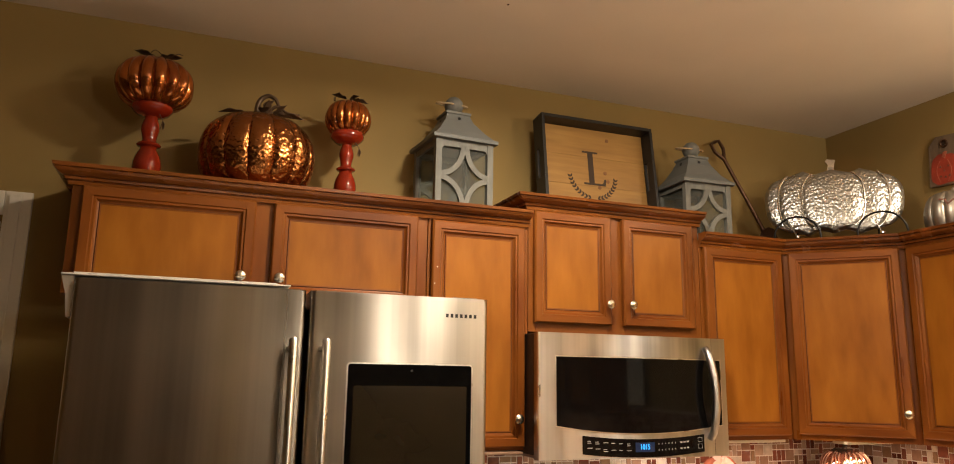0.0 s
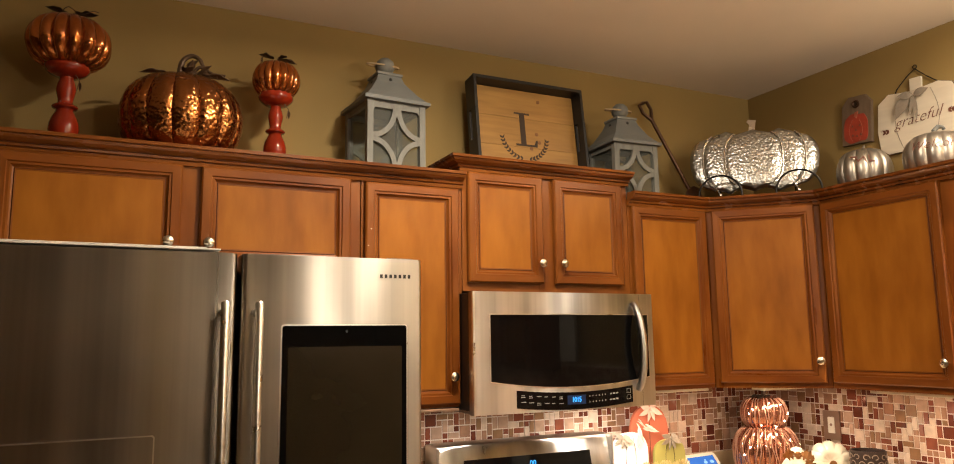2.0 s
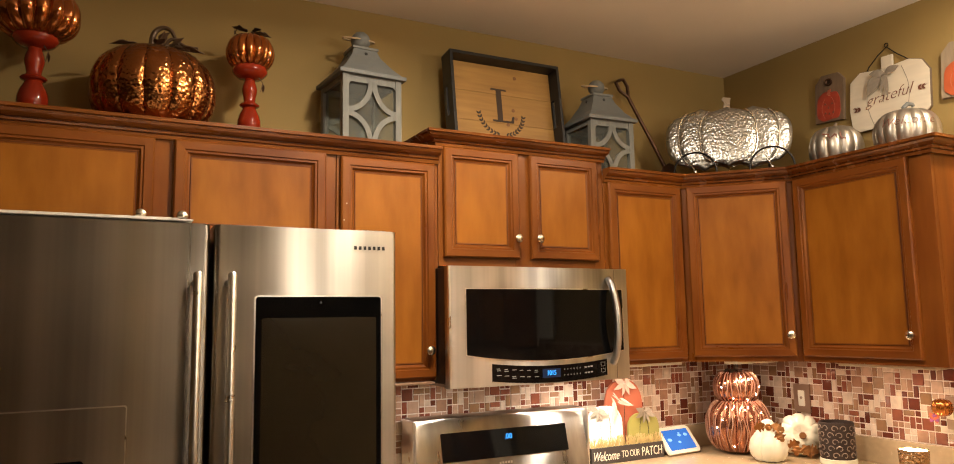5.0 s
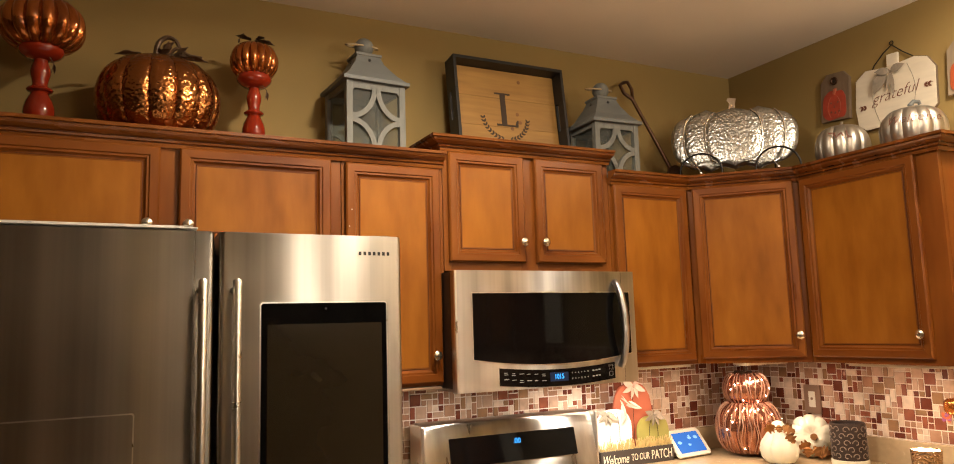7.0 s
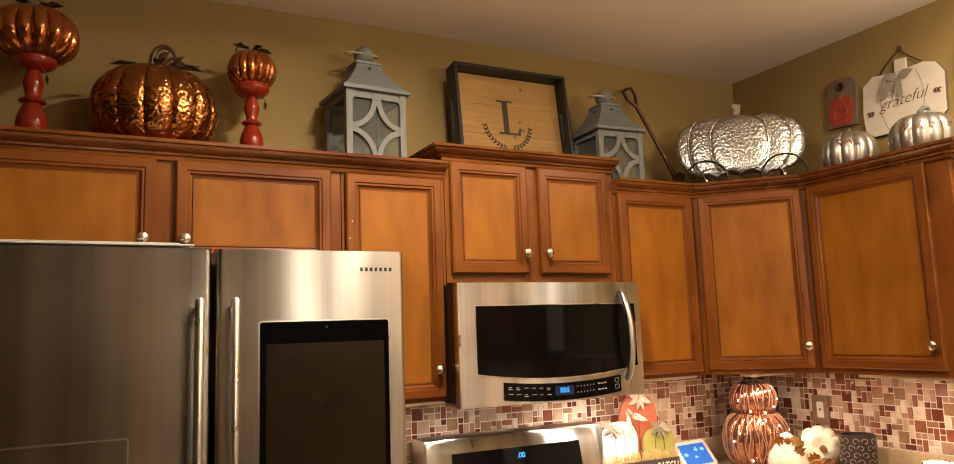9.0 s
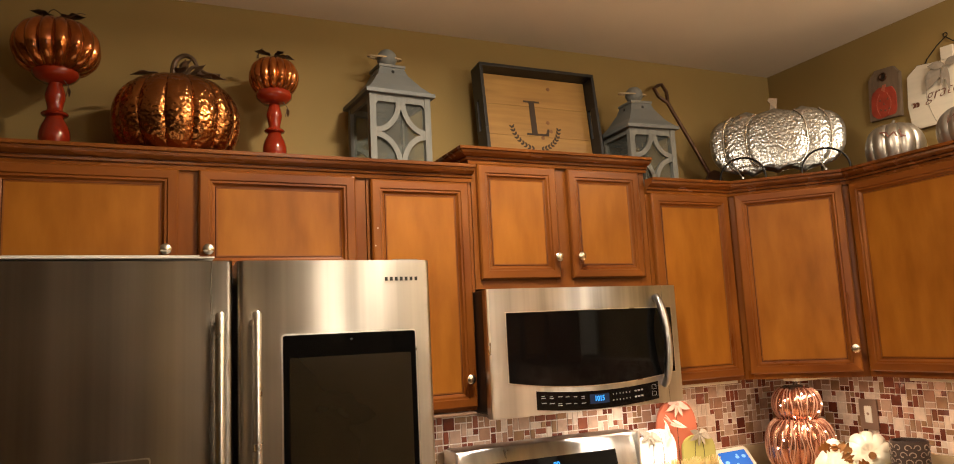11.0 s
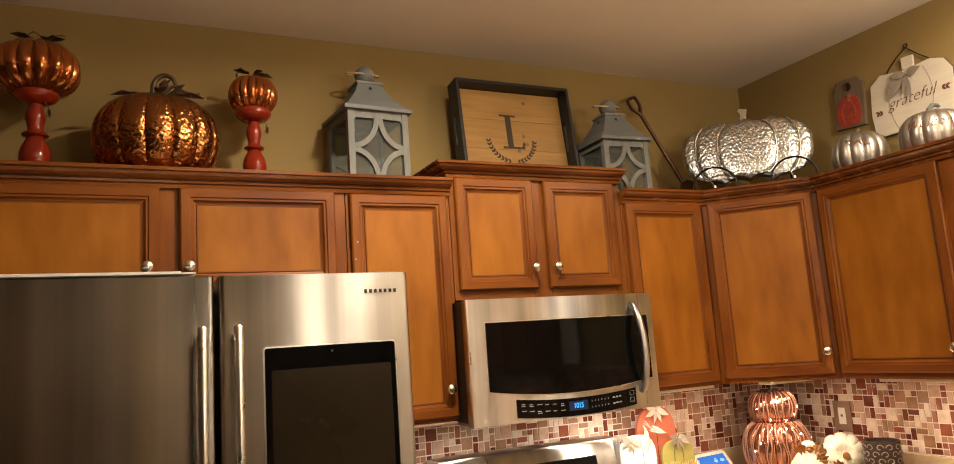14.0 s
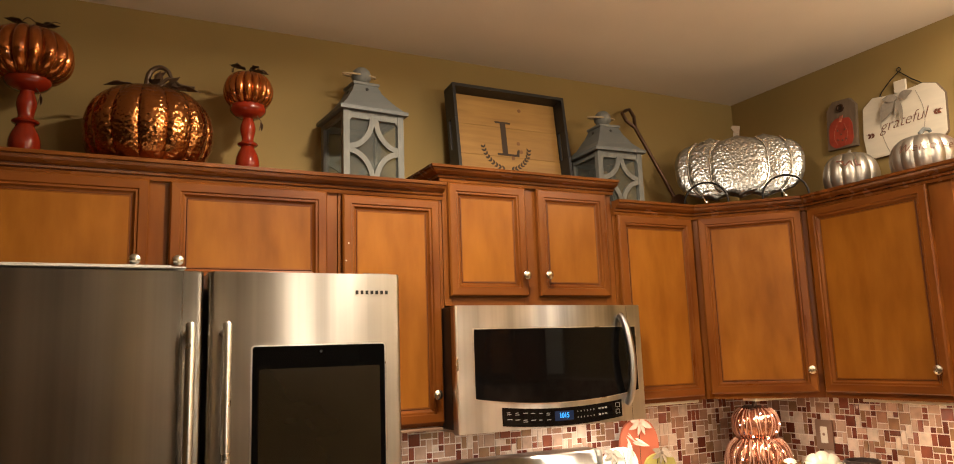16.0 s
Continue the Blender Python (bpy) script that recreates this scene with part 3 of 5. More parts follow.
# water dispenser outline and nook in the plain door
bm = bmesh.new()
o, i = rounded(-0.125, 0.163, 1.06, 1.377, 0.006), rounded(-0.122, 0.16, 1.063, 1.374, 0.005)
va = [bm.verts.new((x, FY - 0.0012, z)) for x, z in o]
vb = [bm.verts.new((x, FY - 0.0012, z)) for x, z in i]
vc = [bm.verts.new((x, FY + 0.001, z)) for x, z in o]
for k in range(len(o)):
    j = (k + 1) % len(o)
    bm.faces.new((va[k], va[j], vb[j], vb[k])), bm.faces.new((vc[k], vc[j], va[j], va[k]))
disp = part("dispenser_trim", bm, CHROME, left_door, "thin bright dispenser outline")
part("dispenser_nook", prism(rounded(-0.08, 0.085, 1.07, 1.27, 0.008), FY, FY - 0.0015), DARKGLASS, disp, "dark dispenser recess")
for x in (FX0 + 0.05, FX1 - 0.05):
    part("hinge_cover", boxed(x - 0.035, x + 0.035, FY + 0.03, FY + 0.16, 1.746, 1.7765, bevel=0.004), material("hinge_grey", (0.1, 0.097, 0.09), 0.5), fridge)
board = thing("cutting_board", "thin white boards lying on top of the refrigerator", "board", pose(0, 0, 0))
part("board", boxed(FX0 - 0.028, 0.285, FY + 0.015, FY + 0.42, 1.778, 1.7815, bevel=0.001), PAPER, board)
part("board", boxed(FX0 - 0.005, 0.255, FY + 0.018, FY + 0.4, 1.782, 1.7845, bevel=0.0008), PAPER, board)
part("flap", prism([(FX0 - 0.029, 1.7778), (FX0 - 0.004, 1.7778), (FX0 - 0.004, 1.69), (FX0 - 0.012, 1.69), (FX0 - 0.018, 1.74)], FY + 0.03, FY + 0.4), PAPER, board)

# ---- microwave ----
MX0, MX1, MZ0, MZ1, MY = 1.15, 1.9, 1.321, 1.7305, -0.43
micro = thing("microwave", "stainless steel over-the-range microwave with a black window", "microwave")
part("case", boxed(MX0 + 0.002, MX1 - 0.0035, MY + 0.0365, -0.003, MZ0 + 0.012, MZ1 - 0.002, bevel=0.003), BLACK, micro, "black metal case")


def bow(x):
    """The gentle forward curve of the front."""
    u = (x - MX0) / (MX1 - MX0) * 2 - 1
    return 0.005 * (1 - u * u)


def curved_plate(x0, x1, zlo, zhi, out, back, n=22):
    """A plate that follows the microwave's curved front, with lower and upper edges given as functions of x."""
    bm = bmesh.new()
    cols = []
    for k in range(n + 1):
        x = x0 + (x1 - x0) * k / n
        y = MY - bow(x)
        cols.append([bm.verts.new(p) for p in ((x, y - out, zlo(x)), (x, y - out, zhi(x)), (x, y + back, zhi(x)), (x, y + back, zlo(x)))])
    for a, b in zip(cols, cols[1:]):
        for k in range(4):
            bm.faces.new((a[k], a[(k + 1) % 4], b[(k + 1) % 4], b[k]))
    bm.faces.new(cols[0]), bm.faces.new(cols[-1])
    return bm


def sagline(x):
    u = (x - 1.55) / 0.34
    return 1.386 + 0.028 * u * u


front = part("front", curved_plate(MX0, MX1, lambda x: MZ0, lambda x: MZ1, 0.0, 0.035), LITSTEEL, micro, "brushed steel front", True)
part("trim_edge", boxed(MX0 - 0.0015, MX0 + 0.006, MY - 0.0025, MY + 0.0115, MZ0 + 0.001, MZ1 - 0.001, bevel=0.001), CHROME, front)
part("seam", curved_plate(1.8395, 1.8405, lambda x: MZ0 + 0.002, lambda x: MZ1 - 0.002, 0.0006, 0.0, 2), BLACK, front)
part("window", curved_plate(1.214, 1.874, lambda x: sagline(x) + 0.016, lambda x: 1.652, 0.0016, 0.001), DARKGLASS, front, "black glass window")
part("window_trim", curved_plate(1.211, 1.877, lambda x: sagline(x) + 0.013, lambda x: 1.655, 0.0009, 0.001), CHROME, front)
panel = part("control_panel", curved_plate(1.308, 1.792, lambda x: sagline(x) - 0.062, lambda x: sagline(x) - 0.003, 0.0018, 0.001), DARKGLASS, front, "black control strip with pale key legends")
part("display", curved_plate(1.508, 1.584, lambda x: sagline(x) - 0.045, lambda x: sagline(x) - 0.014, 0.0026, 0.0), material("display_dark", (0.01, 0.02, 0.05), 0.2, emit=(0.02, 0.08, 0.25), strength=0.08), panel)
bm = lettering("1015", 0.025)
part("clock_digits", moved(bm, pose(1.545, MY - bow(1.545) - 0.004, sagline(1.545) - 0.029) @ Matrix.Diagonal((0.8, 1, 1, 1))), BLUELED, panel, "glowing blue digits")
bm = bmesh.new()
rng = random.Random(4)
for row in range(2):
    for k in range(6):
        x = 1.325 + k * 0.03
        for q in range(2 if rng.random() < 0.5 else 1):
            z = sagline(x) - 0.02 - row * 0.022 - q * 0.006
            y = MY - bow(x) - 0.0022
            box(bm, x, x + 0.012 + 0.008 * rng.random(), y, y + 0.001, z, z + 0.0022)
    for k in range(9):
        x = 1.6 + k * 0.0135 + (0.008 if k > 5 else 0)
        z = sagline(x) - 0.022 - row * 0.02
        y = MY - bow(x) - 0.0022
        box(bm, x, x + (0.003 if k < 6 else 0.009), y, y + 0.001, z, z + 0.005)
    x = 1.764
    z = sagline(x) - 0.026 - row * 0.022
    y = MY - bow(x) - 0.0022
    for b in ((x, x + 0.018, z, z + 0.001), (x, x + 0.018, z + 0.014, z + 0.015), (x, x + 0.001, z, z + 0.015), (x + 0.017, x + 0.018, z, z + 0.015)):
        box(bm, b[0], b[1], y, y + 0.001, b[2], b[3])
tagged(part("key_legends", bm, material("legend_grey", (0.35, 0.34, 0.32), 0.6), panel, "small pale key marks"), kind="stuff")
pts = []
for k in range(17):
    u = k / 16
    pts.append((1.81 + 0.01 * u, MY - 0.004 - 0.046 * math.sin(math.pi * u) ** 0.6, 1.693 - 0.31 * u))
bm = tube(pts, 0.0138, 12)
part("handle", bm, LITSTEEL, micro, "curved polished steel handle", True)
part("grease_plate", boxed(MX0 + 0.02, MX1 - 0.02, -0.4, -0.02, MZ0 - 0.001, MZ0 + 0.013, bevel=0.002), STEEL, micro)
shelf = part("under_cabinet_rack", boxed(0.83, 1.135, -0.345, -0.04, 1.333, 1.3415, bevel=0.002), BRONZEPLATE)
tagged(shelf, "thin brown metal rack fixed under the narrow cabinet", "rack")

# ---- range ----
stove = thing("range", "stainless steel electric range with a black control panel", "stove")
part("body", boxed(1.152, 1.9, -0.66, -0.03, 0.02, 0.925, bevel=0.004), STEEL, stove)
part("cooktop", boxed(1.15, 1.902, -0.68, -0.1, 0.926, 0.945, bevel=0.004), DARKGLASS, stove, "black glass cooktop")
part("oven_door", boxed(1.16, 1.892, -0.69, -0.662, 0.2, 0.8, bevel=0.006), DARKGLASS, stove)
part("oven_handle", tube([(1.2, -0.73, 0.77), (1.85, -0.73, 0.77)], 0.012, 12), CHROME, stove, "", True)
bm = bmesh.new()
prof = [(-0.03, 0.946), (-0.15, 0.946), (-0.15, 0.985), (-0.108, 1.168), (-0.1, 1.182), (-0.085, 1.188), (-0.03, 1.188)]
a = [bm.verts.new((1.152, y, z)) for y, z in prof]
b = [bm.verts.new((1.9, y, z)) for y, z in prof]
bm.faces.new(a), bm.faces.new(b)
for k in range(len(a)):
    j = (k + 1) % len(a)
    bm.faces.new((a[k], a[j], b[j], b[k]))
guard = part("backguard", bm, STEEL, stove, "sloping brushed steel control panel", True)
slope = pose(0, -0.129, 1.0765, math.degrees(math.atan2(0.042, 0.183)) * -1)
bm = prism(rounded(1.255, 1.808, -0.05, 0.055, 0.004), 0.001, -0.003)
glassp = part("control_panel", moved(bm, slope), DARKGLASS, guard, "black glass control panel")
part("clock_digits", moved(lettering(".00", 0.028), slope @ pose(1.54, -0.004, 0.024)), BLUELED, glassp, "glowing blue digits")
bm = bmesh.new()
for k in range(5):
    box(bm, 1.49 + k * 0.012, 1.498 + k * 0.012, -0.001, 0.001, -0.074, -0.066)
part("badge", moved(bm, slope), CHROME, guard)
for x0, x1 in ((1.137, 1.151), (1.901, 1.912)):
    part("end_cap", boxed(x0, x1, -0.14, -0.03, 0.946, 1.186, bevel=0.004), CHROME, guard)

# ---- counter and base cabinets ----
CZ = 0.953


def base_cabinet(label, m, width, depth=0.6):
    c = thing("base_cabinet", label, "cabinet", m, group="base cabinets")
    part("body", boxed(0.001, width - 0.001, -depth, -0.003, 0.1, CZ - 0.041), WOOD, c)
    part("toe_kick", boxed(0.001, width - 0.001, -depth + 0.06, -0.003, 0.0, 0.099), SHADEWOOD, c)
    cabinet_door(c, 0.02, width - 0.02, 0.13, CZ - 0.06, -depth - 0.001, (width - 0.05, CZ - 0.12))
    return c


base_cabinet("stained maple base cabinet beside the range", pose(0.79, 0, 0), 0.343)
base_cabinet("stained maple base cabinet in the corner", pose(1.917, 0, 0), 0.4)
for k in range(6):
    base_cabinet("stained maple base cabinet along the side wall", pose(XR, -0.72 - 0.6 * k, 0, 0, 0, -90), 0.6)
bm = bmesh.new()
prof = [(1.915, -0.003), (1.915, -0.635), (2.295, -0.635), (2.295, -4.32), (XR - 0.003, -4.32), (XR - 0.003, -0.003)]
lo = [bm.verts.new((x, y, CZ - 0.04)) for x, y in prof]
hi = [bm.verts.new((x, y, CZ)) for x, y in prof]
bm.faces.new(lo), bm.faces.new(hi)
for k in range(6):
    bm.faces.new((lo[k], lo[(k + 1) % 6], hi[(k + 1) % 6], hi[k]))
setting("worktop", bm, COUNTER, "beige speckled stone worktop", "worktop")
setting("worktop_end", boxed(0.785, 1.134, -0.635, -0.003, CZ - 0.04, CZ, bevel=0.003), COUNTER, "beige speckled stone worktop", "worktop")
LIP = 1.052
setting("upstand_back", boxed(1.915, XR - 0.002, -0.022, -0.002, CZ + 0.0005, LIP, bevel=0.002), COUNTER, "beige stone upstand", "upstand")
setting("upstand_right", boxed(XR - 0.022, XR - 0.002, -4.32, -0.0225, CZ + 0.0005, LIP, bevel=0.002), COUNTER, "beige stone upstand", "upstand")

# ---- ceiling lamps ----
for cx, cy, watts, wash in CANS:
    c = thing("recessed_lamp", "round recessed ceiling lamp with a white trim", "lamp", pose(cx, cy, CEIL), group="recessed lamps")
    part("trim", lathe([(0.095, -0.001), (0.095, -0.006), (0.075, -0.012), (0.07, -0.001)], 32), WHITE, c, "", True)
    part("lens", lathe([(0.069, -0.002), (0.069, -0.005)], 32), CANLENS, c)

for x, y in ((0.43, -0.98), (0.95, -0.62)):
    speck = part("ceiling_speck", lathe([(0.004, 0.0), (0.0035, -0.0015), (0.001, -0.0022)], 9), BRONZE)
    speck.matrix_world = pose(x, y, CEIL - 0.0002)
    tagged(speck, "tiny dark speck on the painted ceiling", "speck", kind="structure")

for cx, cy, sx, sy, watts in UNDER:
    u = thing("undercabinet_lamp_bar", "slim white lamp bar under the wall cabinet", "lamp", pose(cx, cy, 0), group="lamp bars")
    part("housing", boxed(-sx / 2 - 0.01, sx / 2 + 0.01, -sy / 2 - 0.01, sy / 2 + 0.01, 1.3505, 1.3615, bevel=0.002), WHITE, u)

for cx, cy, cz, watts, wash in PENDANTS:
    # canopy, rod and bowl are unseen, added round the bulbs and ceiling fill
    pl = thing("unseen_pendant", "unseen upturned bronze bowl pendant added to house the fill light", "lamp", pose(cx, cy, 0), group="pendant lamps")
    part("canopy", lathe([(0.06, CEIL - 0.001), (0.06, CEIL - 0.015), (0.02, CEIL - 0.03)], 24), BRONZE, pl, "", True)
    part("rod", tube([(0, 0, CEIL - 0.03), (0, 0, cz + 0.1)], 0.006, 8), BRONZE, pl)
    part("shade", lathe([(0.03, cz + 0.108), (0.1, cz + 0.115), (0.17, cz + 0.135), (0.172, cz + 0.137), (0.1, cz + 0.12), (0.03, cz + 0.112)], 32), BRONZE, pl, "upturned bronze bowl", True)

# ---- on the left cabinets ----
TOPL, TOPM, TOPR = 2.136, 2.196, 2.121


def candlestick(label, m, profile, radius, height, z0, leaves, rot):
    c = thing("pumpkin_candlestick", label, "decoration", m, group="pumpkin candlesticks")
    part("stand", lathe(profile, 36), RED, c, "glossy red turned stand", True)
    segs = 96
    bm = lathe(gourd_profile(radius, height, z0, 0.1, 0.62, 22), segs, 16, 0.13, sharp=0.7)
    p = part("pumpkin", bm, AMBER, c, "amber mercury-glass pumpkin", True)
    top = z0 + height * 0.93
    part("stem", tube([(0, 0, top - 0.012), (0.002, 0, top + 0.012), (0.008, 0.002, top + 0.025)], 0.006, 8), LEAF, p, "dark stem")
    for a, ln, tilt in leaves:
        bm = bent_leaf(ln, ln * 0.3, 0.0012, Matrix.Translation((0.01 * math.cos(radians(a)), 0.01 * math.sin(radians(a)), top + 0.022)) @ pose(0, 0, 0, 0, -tilt - 8, a), 3, -0.05)
        part("leaf", bm, LEAF, p, "dark metal leaf")
    pts = []
    for k in range(20):
        a = radians(rot + k * 9)
        r = 0.012 + 0.0042 * k * radius / 0.11
        pts.append((r * math.cos(a), r * math.sin(a), top + 0.01 + 0.012 * math.sin(k * 1.1)))
    part("tendril", tube(pts, 0.0013, 5), LEAF, p)
    bm = tube([(0.024, -0.028, profile[-7][1] - 0.0), (0.036, -0.036, profile[-7][1] - 0.02), (0.03, -0.034, profile[-7][1] - 0.05)], 0.0014, 5)
    bent_leaf(0.03, 0.006, 0.001, Matrix.Translation((0.034, -0.036, profile[-7][1] - 0.022)) @ pose(0, 0, 0, 0, 70, 40), 0, 0.2, bm)
    part("vine", bm, VINE, c)
    return c


def stick_profile(s, cup, g=1.0):
    """Radii and heights in metres: foot, bulb, ring, upper bulb, neck and cup."""
    stem = [(0.048, 0), (0.05, 0.01), (0.046, 0.022), (0.034, 0.03), (0.033, 0.038), (0.0395, 0.058), (0.0425, 0.078), (0.0415, 0.096), (0.0365, 0.116), (0.027, 0.136),
            (0.0235, 0.144), (0.0255, 0.1475), (0.034, 0.1505), (0.0365, 0.155), (0.0335, 0.16), (0.0235, 0.1645), (0.0205, 0.172), (0.0225, 0.186), (0.0272, 0.206), (0.0275, 0.218),
            (0.0245, 0.233), (0.0195, 0.247), (0.0195, 0.254)]
    return [(r * g, z * s) for r, z in stem] + [(0.036, 0.258 * s), (cup - 0.012, 0.266 * s), (cup - 0.002, 0.278 * s), (cup, 0.288 * s), (cup - 0.003, 0.295 * s), (cup - 0.003, 0.3 * s), (cup - 0.009, 0.303 * s)]


candlestick("tall red candlestick topped with an amber glass pumpkin", pose(-0.092, -0.18, TOPL), stick_profile(0.94, 0.063), 0.119, 0.162, 0.266,
            ((186, 0.062, 2), (208, 0.055, -6), (160, 0.055, 12), (2, 0.06, 2), (-20, 0.07, -8), (18, 0.055, 8), (-48, 0.045, -14)), 150)
candlestick("shorter red candlestick topped with an amber glass pumpkin", pose(0.534, -0.18, TOPL), stick_profile(0.9, 0.058, 0.9), 0.08, 0.126, 0.258,
            ((190, 0.055, -6), (-8, 0.058, -22), (-30, 0.05, -28), (-60, 0.04, -10), (40, 0.045, -6), (170, 0.045, 0)), 60)

big = thing("pumpkin", "large hammered copper-coloured metal pumpkin with a curled vine", "pumpkin", pose(0.238, -0.185, TOPL))
bm = lathe(gourd_profile(0.188, 0.282, 0.0, 0.08, 0.6, 30), 168, 14, 0.065, (1, 0.93), sharp=0.45)
shell = part("shell", bm, COPPER, big, "", True)
bm = tube(eased([(-0.01, 0, 0.246), (-0.012, 0, 0.3), (-0.005, 0, 0.342), (0.02, -0.005, 0.362), (0.045, -0.01, 0.352), (0.06, -0.012, 0.325), (0.085, -0.02, 0.306), (0.125, -0.03, 0.3)]), 0.0105, 8, taper=0.35)
part("stem", bm, VINE, big, "curled bronze vine stem", True)
bm = tube(eased([(0.02, 0, 0.256), (0.03, -0.01, 0.306), (0.05, -0.012, 0.326), (0.07, -0.014, 0.306), (0.06, -0.016, 0.301), (0.1, -0.03, 0.291)]), 0.006, 6)
part("vine", bm, VINE, big, "", True)
for x, a, ln, tilt in ((-0.05, 186, 0.085, -6), (0.045, -10, 0.1, 0), (0.02, 15, 0.06, 30), (0.0, -60, 0.05, 24), (0.04, -30, 0.06, 40), (0.01, -120, 0.04, 30), (0.0, -20, 0.07, 52), (0.015, -75, 0.055, 60), (0.07, -5, 0.05, 20)):
    bm = bent_leaf(ln, ln * 0.24, 0.0015, Matrix.Translation((x, -0.01, 0.292)) @ pose(0, 0, 0, 0, -tilt, a), 3, 0.05)
    part("leaf", bm, VINE, big, "bronze metal leaf")


def arc_band(cx, cz, rx, rz, a0, a1, wide, y0, y1, bm, n=14):
    """A curved flat bar round a corner of the lantern's side."""
    inner, outer = [], []
    for k in range(n + 1):
        a = radians(a0 + (a1 - a0) * k / n)
        outer.append((cx + rx * math.cos(a), cz + rz * math.sin(a)))
        inner.append((cx + (rx - wide) * math.cos(a), cz + (rz - wide) * math.sin(a)))
    rows = [[bm.verts.new((p[0], y, p[1])) for p, y in ((o, y0), (i, y0), (i, y1), (o, y1))] for o, i in zip(outer, inner)]
    for a, b in zip(rows, rows[1:]):
        for k in range(4):
            bm.faces.new((a[k], a[(k + 1) % 4], b[(k + 1) % 4], b[k]))
    bm.faces.new(rows[0]), bm.faces.new(rows[-1])


def lantern(label, m, h=0.255, w=0.112):
    c = thing("lantern", label, "lantern", m, group="grey lanterns")
    part("base", boxed(-w - 0.008, w + 0.008, -w - 0.008, w + 0.008, 0, 0.014, bevel=0.002), GREYWOOD, c)
    for sx in (-1, 1):
        for sy in (-1, 1):
            part("post", boxed(*sorted((sx * w, sx * (w - 0.023))), *sorted((sy * w, sy * (w - 0.023))), 0.014, h, bevel=0.0015), GREYWOOD, c)
    for turn in (0, 180):
        bm = bmesh.new()
        box(bm, -w + 0.0235, w - 0.0235, -w + 0.003, -w + 0.013, 0.0145, 0.03)
        box(bm, -w + 0.0235, w - 0.0235, -w + 0.003, -w + 0.013, h - 0.026, h - 0.0005)
        x, z0, z1 = w - 0.018, 0.024, h - 0.018
        for cx, cz, a0 in ((-x, z0, 0), (x, z0, 90), (x, z1, 180), (-x, z1, 270)):
            arc_band(cx, cz, x + 0.003, (z1 - z0) / 2 + 0.003, a0, a0 + 90, 0.019, -w + 0.001, -w + 0.012, bm)
            for k in range(1):
                q = [(cx, cz)]
                sx, sz = (1 if a0 in (0, 270) else -1), (1 if a0 in (0, 90) else -1)
                for j in range(7):
                    a = radians(180 + 15 * j)
                    q.append((cx + sx * (0.034 + 0.034 * math.cos(a)), cz + sz * (0.044 + 0.044 * math.sin(a))))
                prism(q, -w + 0.0035, -w + 0.0115, bm)
        part("lattice", moved(bm, pose(0, 0, 0, 0, 0, turn)), GREYWOOD, c, "curved open lattice")
    for turn in (90, 270):
        for q0, q1 in ((0.0145, 0.03), (h - 0.02, h - 0.0005)):
            part("side_rail", moved(boxed(-w + 0.0235, w - 0.0235, -w + 0.003, -w + 0.013, q0, q1), pose(0, 0, 0, 0, 0, turn)), GREYWOOD, c)
    for turn in range(0, 360, 90):
        g = part("pane", moved(boxed(-w + 0.0235, w - 0.0235, -w + 0.0135, -w + 0.0155, 0.0305, h - 0.0205), pose(0, 0, 0, 0, 0, turn)), PANE, c, "thin glass pane mottled with grey")
        g.visible_shadow = False
    r = part("roof", boxed(-w - 0.014, w + 0.014, -w - 0.014, w + 0.014, h, h + 0.014, bevel=0.002), GREYDARK, c, "grey sheet roof")
    bm = bmesh.new()
    rings = []
    for s, z in ((w + 0.006, h + 0.0145), (w - 0.022, h + 0.045), (0.056, h + 0.093), (0.046, h + 0.118), (0.046, h + 0.122)):
        rings.append([bm.verts.new((a * s, b * s, z)) for a, b in ((-1, -1), (1, -1), (1, 1), (-1, 1))])
    for a, b in zip(rings, rings[1:]):
        for k in range(4):
            bm.faces.new((a[k], a[(k + 1) % 4], b[(k + 1) % 4], b[k]))
    bm.faces.new(rings[0]), bm.faces.new(rings[-1])
    part("hood", bm, GREYDARK, r)
    part("cap", boxed(-0.05, 0.05, -0.05, 0.05, h + 0.1225, h + 0.132, bevel=0.0015), GREYWOOD, r)
    for turn in (0, 90, 180, 270):
        part("vent_hole", moved(lathe([(0.006, -0.0025), (0.006, 0.0015)], 14), pose(0, 0, 0, 0, 0, turn) @ pose(0, -0.0525, h + 0.104, 70)), BLACK, r)
    k = part("knob", lathe([(0.018, h + 0.1325), (0.015, h + 0.139), (0.026, h + 0.145), (0.035, h + 0.16), (0.036, h + 0.172), (0.031, h + 0.187), (0.019, h + 0.199), (0.003, h + 0.204)], 24), GREYWOOD, c, "turned round finial", True)
    pts = [(0.062 * math.cos(radians(a)) - 0.008, 0.03 * math.sin(radians(a)), h + 0.172 + 0.006 * math.sin(radians(a))) for a in range(0, 361, 18)]
    part("rope_loop", tube(pts, 0.0035, 6), ROPE, c, "pale rope loop", True)
    return c


lantern("grey wooden lantern with curved lattice and glass panes", pose(0.934, -0.152, TOPL, 0, 0, 4), 0.272)
lantern("grey wooden lantern with curved lattice standing near the corner", pose(1.975, -0.19, TOPR, 0, 0, -3), 0.236, 0.106)

